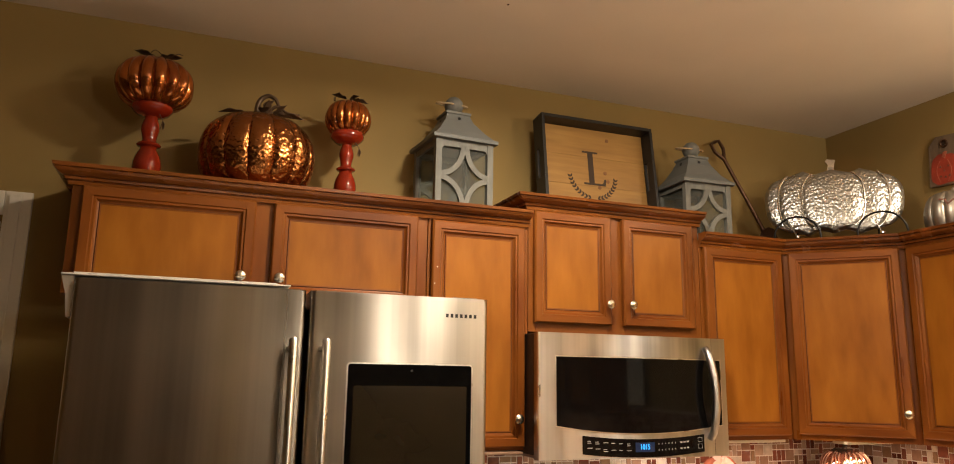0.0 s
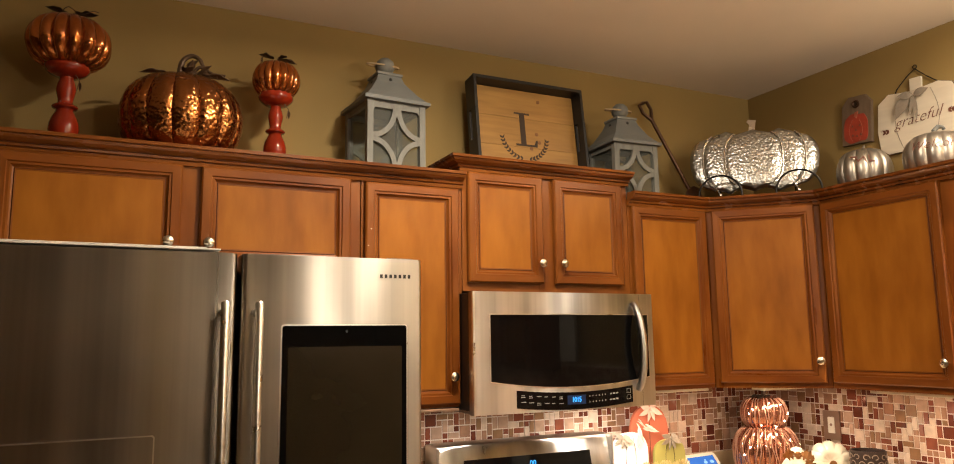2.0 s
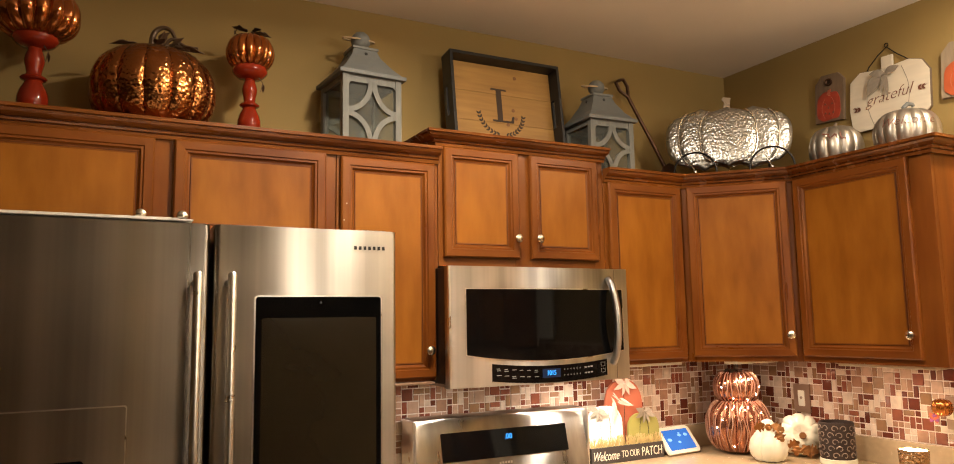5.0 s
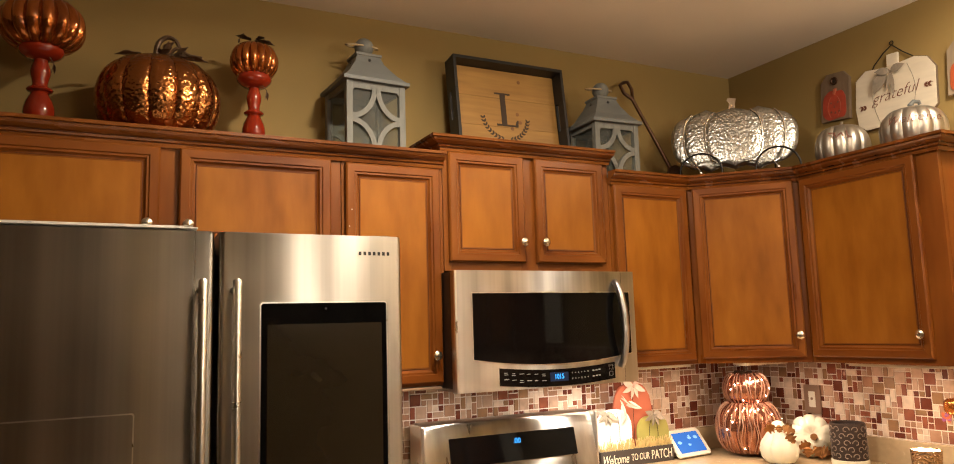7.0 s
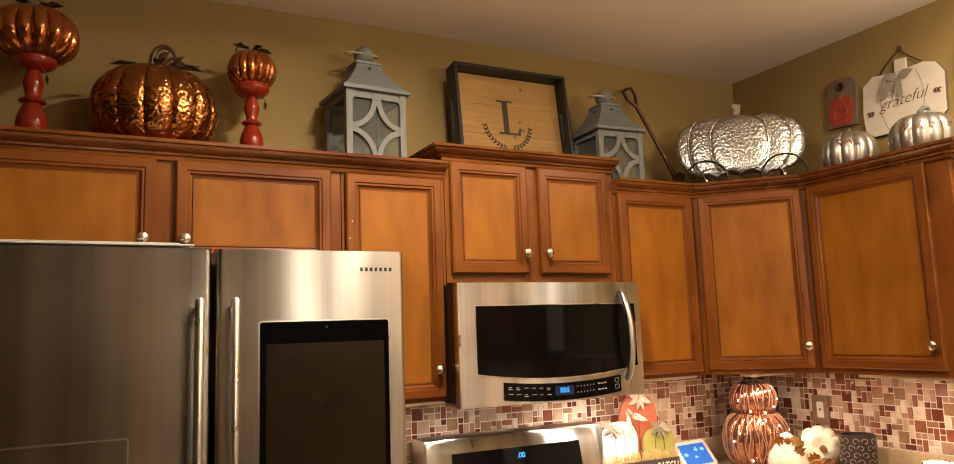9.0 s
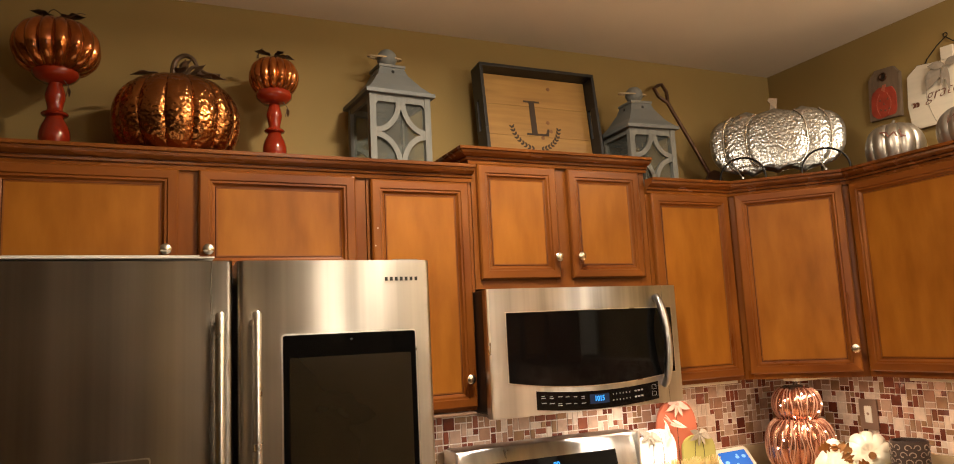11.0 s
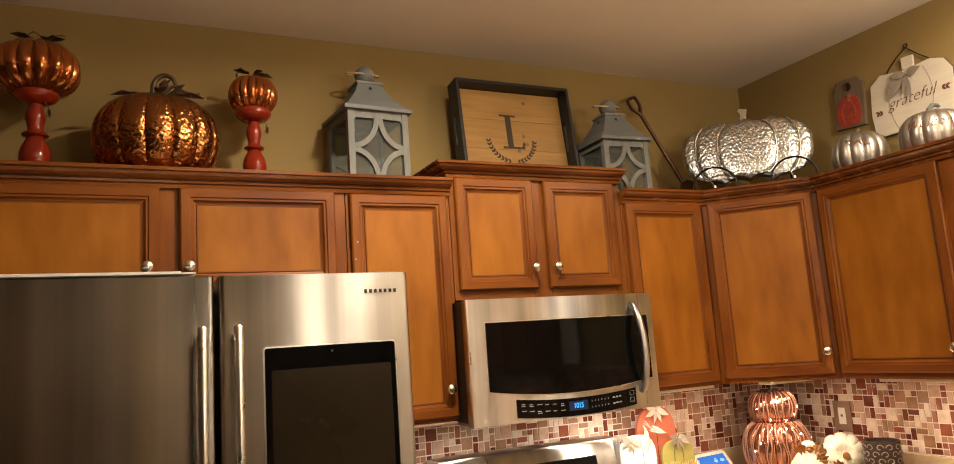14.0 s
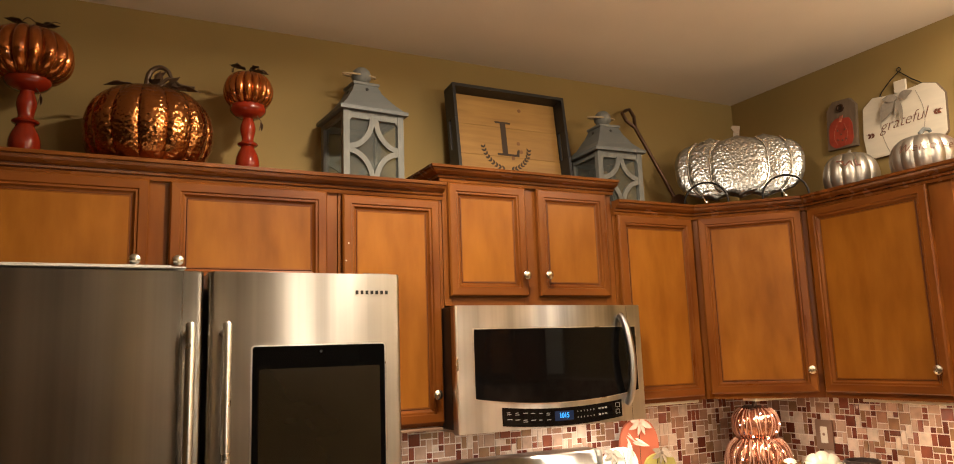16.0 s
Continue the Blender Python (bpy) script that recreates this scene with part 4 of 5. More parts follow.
# ---- tray with a monogram on the raised cabinet ----
tray = thing("serving_tray", "pine tray with a black rim and a burnt monogram, leaning upright", "tray", pose(1.542, -0.142, TOPM, -7))
TW, TH, TD = 0.253, 0.4, 0.078
part("bottom", boxed(-TW + 0.013, TW - 0.013, -0.012, 0.0, 0.013, TH - 0.013), BLACK, tray)
for k in range(3):
    z0, z1 = 0.0135 + k * 0.1245, 0.0135 + (k + 1) * 0.1245 - 0.0008
    part("board", boxed(-TW + 0.0135, TW - 0.0135, -0.017, -0.0125, z0, z1, bevel=0.0008), PINE, tray, "knotty pine board")
for x0, x1, z0, z1 in ((-TW, TW, TH - 0.0125, TH), (-TW, TW, 0, 0.0125)):
    part("rim", boxed(x0, x1, -TD, 0.001, z0, z1, bevel=0.0015), TRAYBLACK, tray, "black painted rim")
for sx in (-1, 1):
    a, b = sorted((sx * TW, sx * (TW - 0.0125)))
    bm = bmesh.new()
    for z0, z1, y0, y1 in ((0.013, 0.14, -TD, 0), (0.26, TH - 0.013, -TD, 0), (0.1405, 0.2595, -TD, -0.04), (0.1405, 0.2595, -0.022, 0)):
        box(bm, a, b, y0, y1, z0, z1, 0.001)
    part("rim", bm, TRAYBLACK, tray, "black painted rim with a slot handle")
bm = bmesh.new()
y0, y1 = -0.0185, -0.0165
prism([(-0.012, 0.15), (0.012, 0.15), (0.012, 0.285), (-0.012, 0.285)], y0, y1, bm)
prism([(-0.035, 0.28), (0.035, 0.28), (0.035, 0.287), (-0.035, 0.287)], y0 - 0.0002, y1, bm)
prism([(-0.035, 0.143), (0.062, 0.143), (0.066, 0.172), (0.058, 0.172), (0.05, 0.151), (-0.035, 0.151)], y0 - 0.0004, y1, bm)
part("monogram", moved(bm, pose(-0.014, 0, 0)), INK, tray, "burnt dark capital letter L")
for side in (-1, 1):
    for k in range(9):
        a = radians(-90 + side * (9 + k * 8.6))
        r = 0.104
        cx, cz = -0.008 + r * math.cos(a), 0.19 + r * math.sin(a)
        for off in (-1, 1):
            ang = math.degrees(a) + side * 90 + off * 38
            bm = prism([(q[0], q[1]) for q in leaf_outline(0.017, 0.0038, 0, 6)], -0.0003 * (k % 2), 0.0015)
            part("wreath_leaf", moved(bm, pose(cx, y0, cz) @ pose(0, 0, 0, 0, -ang, 0)), INK, tray)
for x, z in ((0.05, 0.2), (0.06, 0.165), (0.02, 0.135), (0.07, 0.345)):
    part("knot", moved(lathe([(0.008, 0), (0.008, 0.0006), (0.004, 0.0008)], 14), pose(x, -0.017, z, 90)), material("pine_knot", (0.2, 0.09, 0.03), 0.6, spread=0.4, scale=60), tray)

# ---- behind the corner: shovel ----
sh = thing("ornamental_shovel", "small dark bronze shovel leaning against the wall", "shovel")
top, low = Vector((2.245, -0.07, 2.555)), Vector((2.46, -0.13, 2.125))
part("shaft", tube([low + (top - low) * (k / 6) for k in range(7)], 0.0085, 10), BRONZE, sh, "", True)
d = (top - low).normalized()
s = Vector((d.z, 0, -d.x)).normalized()
pts = [top, top + d * 0.02 + s * 0.012, top + d * 0.045 + s * 0.026, top + d * 0.085 + s * 0.024, top + d * 0.088, top + d * 0.085 - s * 0.024, top + d * 0.045 - s * 0.026, top + d * 0.02 - s * 0.012, top]
part("grip", tube(pts, 0.008, 8), BRONZE, sh, "looped grip", True)
bm = prism([(-0.04, -0.02), (0.04, -0.02), (0.045, 0.09), (0.02, 0.11), (-0.02, 0.11), (-0.045, 0.09)], -0.002, 0.002)
part("blade", moved(bm, Matrix.Translation(low + d * 0.02) @ pose(0, 0, 0, 0, -28, 0)), BRONZE, sh)

# ---- galvanised pumpkin platter on its stand ----
PM = pose(2.545, -0.385, TOPR, 0, 0, -45)
plat = thing("pumpkin_platter", "hammered galvanised metal platter shaped like a pumpkin", "platter", PM @ pose(-0.014, 0.02, 0.068, -9) @ pose(0, 0, 0, 0, 1.2))
LOBES = ((-0.2, 0.068, 0.256), (-0.122, 0.09, 0.288), (0.0, 0.115, 0.274), (0.122, 0.09, 0.284), (0.2, 0.068, 0.25))


def lobe(cx, half, tall, front, n=16, m=20):
    """One bulging segment of the platter."""
    bm = bmesh.new()
    grid = []
    for i in range(n + 1):
        row = []
        for j in range(m + 1):
            u, v = i / n * 2 - 1, j / m * 2 - 1
            sq = (1 - abs(v) ** 3.2) ** 0.5 if abs(v) < 1 else 0.0
            x = cx * (1 - 0.1 * v * v - 0.04 * (1 - v)) + half * u * (0.12 + 0.88 * sq)
            z = 0.14 + tall / 2 * v * (1 - 0.06 * u * u)
            y = -front - 0.018 * (1 - u * u) ** 0.5 * (1 - v * v) ** 0.35
            row.append(bm.verts.new((x, y, z)))
        grid.append(row)
    for a, b in zip(grid, grid[1:]):
        for j in range(m):
            bm.faces.new((a[j], b[j], b[j + 1], a[j + 1]))
    r = bmesh.ops.extrude_face_region(bm, geom=list(bm.faces))
    for v in [g for g in r["geom"] if isinstance(g, bmesh.types.BMVert)]:
        v.co.y = 0.004
    return bm


for k, (cx, half, tall) in enumerate(LOBES):
    part("segment", lobe(cx, half + 0.006, tall, (0.004, 0.02, 0.038, 0.02, 0.004)[k]), GALV, plat, "", True)
for cx, half, tall, sgn, proud in ((0.0, 0.119, 0.272, 1, 0.041), (0.0, 0.119, 0.272, -1, 0.041), (0.122, 0.094, 0.28, 1, 0.023), (-0.122, 0.094, 0.284, -1, 0.023)):
    pts = []
    for j in range(17):
        v = j / 16 * 1.76 - 0.88
        pts.append((cx * (1 - 0.1 * v * v - 0.04 * (1 - v)) + sgn * half * (0.12 + 0.88 * (1 - abs(v) ** 3.2) ** 0.5), -proud, 0.14 + tall / 2 * v))
    part("ridge", tube(pts, 0.0042, 6), ZINC, plat, "raised bright ridge", True)
bm = prism([(-0.018, 0.268), (0.014, 0.268), (0.012, 0.3), (0.019, 0.332), (-0.014, 0.338), (-0.021, 0.326), (-0.008, 0.31)], -0.014, 0.002, bevel=0.002)
part("stem", bm, ZINC, plat)
stand = thing("plate_stand", "black wire plate stand with two looped feet", "stand", PM)
for cx in (-0.155, 0.155):
    pts = [(cx + 0.088 * math.cos(radians(a)), -0.078, 0.045 + 0.086 * math.sin(radians(a))) for a in range(-30, 211, 12)]
    part("loop", tube(pts, 0.0042, 8), IRON, stand, "", True)
    part("spoke", tube([(cx, -0.07, 0.004), (cx, -0.082, 0.045), (cx - 0.03, -0.07, 0.11)], 0.0025, 6), ZINC, stand, "bright thin spoke", True)
    part("stud", lathe([(0.001, 0.038), (0.0075, 0.042), (0.0075, 0.049), (0.001, 0.053)], 12, centre=(cx, -0.08)), ZINC, stand, "bright stud", True)
    part("foot", tube([(cx, -0.08, 0.004), (cx, 0.06, 0.004), (cx, 0.1, 0.16)], 0.004, 6), IRON, stand, "", True)
part("crossbar", tube([(-0.155, 0.055, 0.007), (0.155, 0.055, 0.007)], 0.004, 6), IRON, stand, "", True)
part("rest", boxed(-0.19, 0.19, -0.06, 0.045, 0.0085, 0.03, bevel=0.004), IRON, stand)

# ---- small silver pumpkins on the side cabinets ----


def scribble(c, radius, height, marks, z0):
    for a, z, ln, turn in marks:
        r = radius * 0.99
        bm = boxed(-ln / 2, ln / 2, -0.002, 0.002, -0.0028, 0.0028)
        part("writing_stroke", moved(bm, pose(0, 0, 0, 0, 0, a) @ pose(0, -r, z) @ pose(0, 0, 0, 0, turn, 0)), WRITING, c)


def silver_pumpkin(label, m, radius, height, ribs, curl):
    c = thing("pumpkin", label, "pumpkin", m, group="silver pumpkins")
    part("shell", lathe(gourd_profile(radius, height, 0, 0.12, 0.6, 22), 110, ribs, 0.1, sharp=0.6), SILVER, c, "", True)
    if curl:
        pts = [(0, 0, height * 0.9), (-0.005, 0, height + 0.012), (0.01, -0.005, height + 0.026), (0.032, -0.01, height + 0.026), (0.036, -0.012, height + 0.016)]
        part("stem", tube(pts, 0.01, 8, taper=0.6), GREYDARK, c, "curled grey-green stem", True)
    else:
        part("stem", tube([(0, 0, height * 0.88), (0, 0, height + 0.004), (0.012, 0, height + 0.018)], 0.008, 8, taper=0.6), SILVER, c, "", True)
    return c


sp = silver_pumpkin("small silver-leafed pumpkin with faint writing", pose(2.76, -0.735, TOPR), 0.105, 0.185, 11, False)
scribble(sp, 0.1, 0.185, [(-66, 0.125, 0.03, 60), (-58, 0.13, 0.022, -40), (-50, 0.122, 0.03, 75), (-42, 0.128, 0.03, 80), (-36, 0.118, 0.02, 20), (-74, 0.14, 0.025, 10)], 0)
sp = silver_pumpkin("silver-leafed pumpkin with faint writing and a curled stem", pose(2.755, -1.035, TOPR), 0.114, 0.175, 13, True)
bm = lettering("Welcome", 0.047, 0.0012, 0.35, 0.0009)
for v in bm.verts:
    z = 0.115 + v.co.z
    lift = 0.115 * (max(0.02, 1 - (2 * z / 0.175 - 1) ** 2) ** 0.3)
    ang = radians(-57) + v.co.x / 0.108
    v.co = ((lift + 0.0006 - v.co.y * 0.5) * math.sin(ang), -(lift + 0.0006 - v.co.y * 0.5) * math.cos(ang), z)
part("script", bm, WRITING, sp, "brown script reading Welcome")

# ---- wall signs on the side wall ----


def on_wall(y, z, roll=4):
    """A pose on the side wall: local x runs along the wall, away from the corner."""
    return pose(XR - 0.0005, y, z, 0, 0, -90) @ pose(0, 0, 0, 0, roll, 0)


def pumpkin_tag(label, m, mat, paint):
    c = thing("wooden_tag", label, "sign", m, group="wooden tags")
    w, h = 0.07, 0.105
    part("board", prism([(-w, -h), (w, -h), (w, h * 0.7), (w * 0.6, h), (-w * 0.55, h), (-w, h * 0.65)], -0.017, 0, bevel=0.002), mat, c, "weathered board")
    pts = []
    for k in range(40):
        a = 2 * math.pi * k / 40
        c_, s_ = math.cos(a), math.sin(a)
        pts.append((0.056 * math.copysign(abs(c_) ** 0.6, c_) * (1 - 0.1 * s_), -0.036 + 0.062 * math.copysign(abs(s_) ** 0.55, s_) * (1 + 0.05 * math.cos(7 * a))))
    p = part("pumpkin", prism(pts, -0.0205, -0.0172, bevel=0.001), paint, c, "painted pumpkin cutout")
    for sx in (-1, 1):
        pts = [(sx * (0.016 + 0.016 * math.sin(math.pi * k / 8)), -0.0207, -0.09 + 0.09 * k / 8) for k in range(9)]
        part("groove", tube(pts, 0.0012, 5), TERRA, p)
    part("stem", prism([(-0.008, 0.012), (0.008, 0.012), (0.012, 0.036), (-0.002, 0.034)], -0.022, -0.0175), TERRA, c)
    for k in range(4):
        bm = bent_leaf(0.03, 0.009, 0.001, pose(0, -0.022, 0.012) @ pose(0, 0, 0, 90, 0, 20 + 45 * k), 3, 0.2)
        part("leaf", bm, TERRA, c)
    rim = [(0.014 * math.cos(radians(a)), -0.0185, 0.07 + 0.014 * math.sin(radians(a))) for a in range(0, 361, 24)]
    part("grommet", tube(rim, 0.0045, 6), BRONZE, c, "dark round grommet", True)
    part("hole", moved(lathe([(0.0105, 0), (0.0105, 0.001)], 16), pose(0, -0.0173, 0.07, 90)), INK, c)
    return c


tg = pumpkin_tag("weathered brown wooden tag with an orange pumpkin on the wall", on_wall(-0.608, 2.486), TAGWOOD, material("red_orange_paint", (0.34, 0.042, 0.018), 0.65, spread=0.45, scale=28))
bm = bmesh.new()
for x, z, w in ((-0.02, -0.03, 0.01), (0.014, -0.03, 0.01), (-0.003, -0.048, 0.008), (-0.02, -0.07, 0.012), (0.0, -0.075, 0.012), (0.018, -0.07, 0.012)):
    part("carved_mark", prism([(x, z), (x + w, z), (x + w / 2, z + 0.01)], -0.0222, -0.0205), WRITING, tg)
tg = pumpkin_tag("grey wooden tag with an orange pumpkin on the wall", on_wall(-1.158, 2.448), material("grey_barn_wood", (0.3, 0.23, 0.15), 0.75, spread=0.3, scale=9, stretch=(6, 6, 1)), ORANGE)
part("letter", moved(lettering("S", 0.085, 0.0015), pose(0, -0.0225, -0.04)), material("letter_grey", (0.25, 0.13, 0.08), 0.6), tg, "painted letter S")

plaque = thing("wall_plaque", "whitewashed pumpkin-shaped wooden plaque with brown script on a wire", "sign", on_wall(-0.872, 2.42, 3))
out = [(-0.165, 0.09), (-0.12, 0.125), (-0.02, 0.115), (0.09, 0.13), (0.14, 0.115), (0.17, 0.07), (0.17, -0.075), (0.145, -0.105), (0.12, -0.115), (-0.125, -0.125), (-0.16, -0.1), (-0.17, -0.03)]
part("edge", prism([(x * 1.012, z * 1.015) for x, z in out], -0.012, -0.001), TAGWOOD, plaque, "dark worn board edge")
part("face", prism(out, -0.0145, -0.0122, bevel=0.001), SIGNWHITE, plaque)
part("stem", boxed(-0.026, 0.022, -0.013, -0.002, 0.118, 0.168, bevel=0.002), SIGNWHITE, plaque)
part("wire", tube([(-0.1, -0.012, 0.1), (-0.08, -0.01, 0.14), (-0.04, -0.008, 0.18), (-0.005, -0.006, 0.205), (0.04, -0.008, 0.165), (0.09, -0.01, 0.128)], 0.0022, 6), IRON, plaque, "", True)
part("wire_ring", tube([(-0.005 + 0.008 * math.cos(radians(a)), -0.006, 0.213 + 0.008 * math.sin(radians(a))) for a in range(0, 361, 30)], 0.0018, 6), IRON, plaque, "", True)
part("script", moved(lettering("grateful", 0.064, 0.0006, 0.45, 0.0011), pose(0.0, -0.0155, 0.002) @ pose(0, 0, 0, 0, -5, 0)), WRITING, plaque, "brown script reading grateful")
for x0, sgn in ((0.125, 1), (-0.12, -1)):
    z = 0.005 if sgn > 0 else -0.03
    part("sprig", tube([(x0, -0.0155, z), (x0 + sgn * 0.035, -0.0155, z + 0.006)], 0.001, 5), WRITING, plaque)
    for k in range(2):
        for off in (-35, 35):
            ang = (0 if sgn > 0 else 180) + off
            bm = prism(leaf_outline(0.018, 0.0045, 0, 6), -0.0004 * (k + 1), 0.0004)
            part("sprig_leaf", moved(bm, pose(x0 + sgn * 0.014 * k, -0.0156, z) @ pose(0, 0, 0, 0, -ang, 0)), WRITING, plaque)
bow = part("bow", bent_leaf(0.065, 0.016, 0.002, pose(-0.005, -0.022, 0.095) @ pose(0, 0, 0, 0, -12, 0) @ pose(0, 0, 0, 90, 0, 0)), RIBBON, plaque, "grey burlap bow")
part("bow_loop", bent_leaf(0.065, 0.016, 0.002, pose(-0.005, -0.023, 0.095) @ pose(0, 0, 0, 0, -172, 0) @ pose(0, 0, 0, 90, 0, 0)), RIBBON, bow)
for a, ln in ((-82, 0.11), (-102, 0.08)):
    part("bow_tail", bent_leaf(ln, 0.009, 0.0015, pose(-0.005, -0.021, 0.095) @ pose(0, 0, 0, 0, -a, 0) @ pose(0, 0, 0, 90, 0, 0)), RIBBON, bow)
part("felt_leaf", bent_leaf(0.1, 0.026, 0.002, pose(-0.03, -0.019, 0.1) @ pose(0, 0, 0, 0, 120, 0) @ pose(0, 0, 0, 90, 0, 0)), RIBBON, plaque, "grey cloth leaf")
for cx in (-0.06, 0.06):
    pts = [(cx + (0.03 if cx > 0 else -0.03) * math.sin(math.pi * k / 10), -0.0147, -0.11 + 0.22 * k / 10) for k in range(11)]
    part("groove", tube(pts, 0.0012, 5), RIBBON, plaque)

# ---- on the worktop ----
sign = thing("welcome_sign", "wooden pumpkin patch welcome sign with three painted pumpkins and straw", "sign", pose(2.108, -0.105, CZ))


def cut_pumpkin(x, z0, w, h, y, mat, label, grooves=2):
    pts = []
    for k in range(36):
        a = 2 * math.pi * k / 36
        c, s_ = math.cos(a), math.sin(a)
        pts.append((x + w / 2 * math.copysign(abs(c) ** 0.75, c), z0 + h / 2 + h / 2 * math.copysign(abs(s_) ** 0.7, s_)))
    p = part("pumpkin", prism(pts, y - 0.012, y, bevel=0.002), mat, sign, label)
    for g in range(grooves):
        gx = (g + 1) / (grooves + 1) * 2 - 1
        line = [(x + gx * w / 2 * 0.85 * math.sin(math.pi * (0.15 + 0.7 * k / 8)), y - 0.0125, z0 + h * (0.06 + 0.88 * k / 8)) for k in range(9)]
        part("groove", tube(line, 0.0012, 5), INK, p)
    return p


pw = cut_pumpkin(-0.1, 0.03, 0.178, 0.2, -0.006, SIGNPALE, "white painted pumpkin")
po = cut_pumpkin(0.02, 0.03, 0.2, 0.3, 0.018, TERRA, "terracotta painted pumpkin", 1)
pg = cut_pumpkin(0.105, 0.04, 0.165, 0.15, -0.004, OLIVE, "olive green painted pumpkin")


def ribbon_bow(parent, x, y, z, s, mat, label):
    b = part("bow", bent_leaf(0.055 * s, 0.016 * s, 0.002, pose(x, y, z) @ pose(0, 0, 0, 60, 0, 20)), mat, parent, label)
    for a, ln in ((160, 0.055), (200, 0.06), (-25, 0.06), (-70, 0.05), (-110, 0.05)):
        part("ribbon_end", bent_leaf(ln * s, 0.012 * s, 0.0015, pose(x, y - 0.002, z) @ pose(0, 0, 0, 0, -a, 0) @ pose(0, 0, 0, 70, 0, 0)), mat, b)
    part("knot", lathe([(0.001, z - 0.008), (0.009, z - 0.004), (0.009, z + 0.004), (0.001, z + 0.008)], 10, centre=(x, y - 0.004)), mat, b, "", True)


ribbon_bow(pg, 0.105, -0.024, 0.195, 1.0, RIBBON, "beige cloth bow")
ribbon_bow(pw, -0.14, -0.024, 0.212, 0.9, RIBBON, "beige cloth bow")
ribbon_bow(po, 0.02, 0.0, 0.318, 1.1, PINKRIBBON, "pink ribbon bow")
rngs = random.Random(8)
for k in range(9):
    a = rngs.uniform(-120, 60)
    part("dried_leaf", bent_leaf(rngs.uniform(0.045, 0.08), 0.009, 0.0012, pose(-0.055 + rngs.uniform(-0.025, 0.03), -0.03, 0.255 + rngs.uniform(-0.03, 0.03)) @ pose(0, 0, 0, 0, -a, 0) @ pose(0, 0, 0, rngs.uniform(30, 110), 0, 0)),
         PINKRIBBON if k % 3 else CREAM, pw, "pale dried leaf")
bm = bmesh.new()
for k in range(260):
    x = rngs.uniform(-0.185, 0.185)
    h = rngs.uniform(0.02, 0.05)
    tube([(x, -0.026 + rngs.uniform(-0.008, 0.008), 0.05), (x + rngs.uniform(-0.02, 0.02), -0.028 + rngs.uniform(-0.01, 0.006), 0.06 + h)], 0.0013, 4, bm)
tagged(part("straw", bm, STRAW, sign, "dry straw fringe"), kind="stuff")
bar = part("name_board", boxed(-0.188, 0.19, -0.036, -0.018, 0.0, 0.066, bevel=0.002), SLATE, sign, "dark board with cream lettering")
def fitted(text, wide, tall, m, shear=0.0):
    """Lettering stretched to a width and height."""
    bm = lettering(text, 0.05, 0.0006, shear)
    xs, zs = [v.co.x for v in bm.verts], [v.co.z for v in bm.verts]
    mid = Vector(((min(xs) + max(xs)) / 2, 0, (min(zs) + max(zs)) / 2))
    for v in bm.verts:
        v.co = ((v.co.x - mid.x) * wide / (max(xs) - min(xs)), v.co.y, (v.co.z - mid.z) * tall / (max(zs) - min(zs)))
    return moved(bm, m)


part("lettering", fitted("Welcome", 0.128, 0.036, pose(-0.112, -0.0372, 0.032), 0.35), LETTER, bar, "cream lettering")
part("lettering", fitted("TO OUR", 0.094, 0.027, pose(0.012, -0.0372, 0.033)), LETTER, bar, "cream lettering")
part("lettering", fitted("PATCH", 0.108, 0.037, pose(0.126, -0.0372, 0.034)), LETTER, bar, "cream lettering")
part("back_board", boxed(-0.15, 0.15, -0.005, 0.012, 0.001, 0.06), SLATE, sign)

tab = thing("smart_display", "white table-top screen showing a blue night sky", "screen", pose(2.408, -0.15, CZ, 0, 0, 6))
tm = pose(0, 0, 0.004, -38)
part("frame", moved(prism(rounded(-0.1, 0.1, 0, 0.128, 0.012), -0.011, 0, bevel=0.003), tm), WHITE, tab, "white plastic frame")
part("screen", moved(prism(rounded(-0.08, 0.08, 0.016, 0.112, 0.003), -0.0125, -0.011), tm), SCREENBLUE, tab, "lit blue screen")
rngq = random.Random(5)
for k in range(5):
    x, z, r = rngq.uniform(-0.06, 0.06), rngq.uniform(0.035, 0.1), rngq.uniform(0.003, 0.008)
    part("cloud", moved(prism([(x + r * 1.6 * math.cos(a), z + r * math.sin(a)) for a in [2 * math.pi * j / 14 for j in range(14)]], -0.0132, -0.0126), tm), SCREENPALE, tab)
part("foot", boxed(-0.06, 0.06, 0.01, 0.085, 0.0, 0.03, bevel=0.008), WHITE, tab)

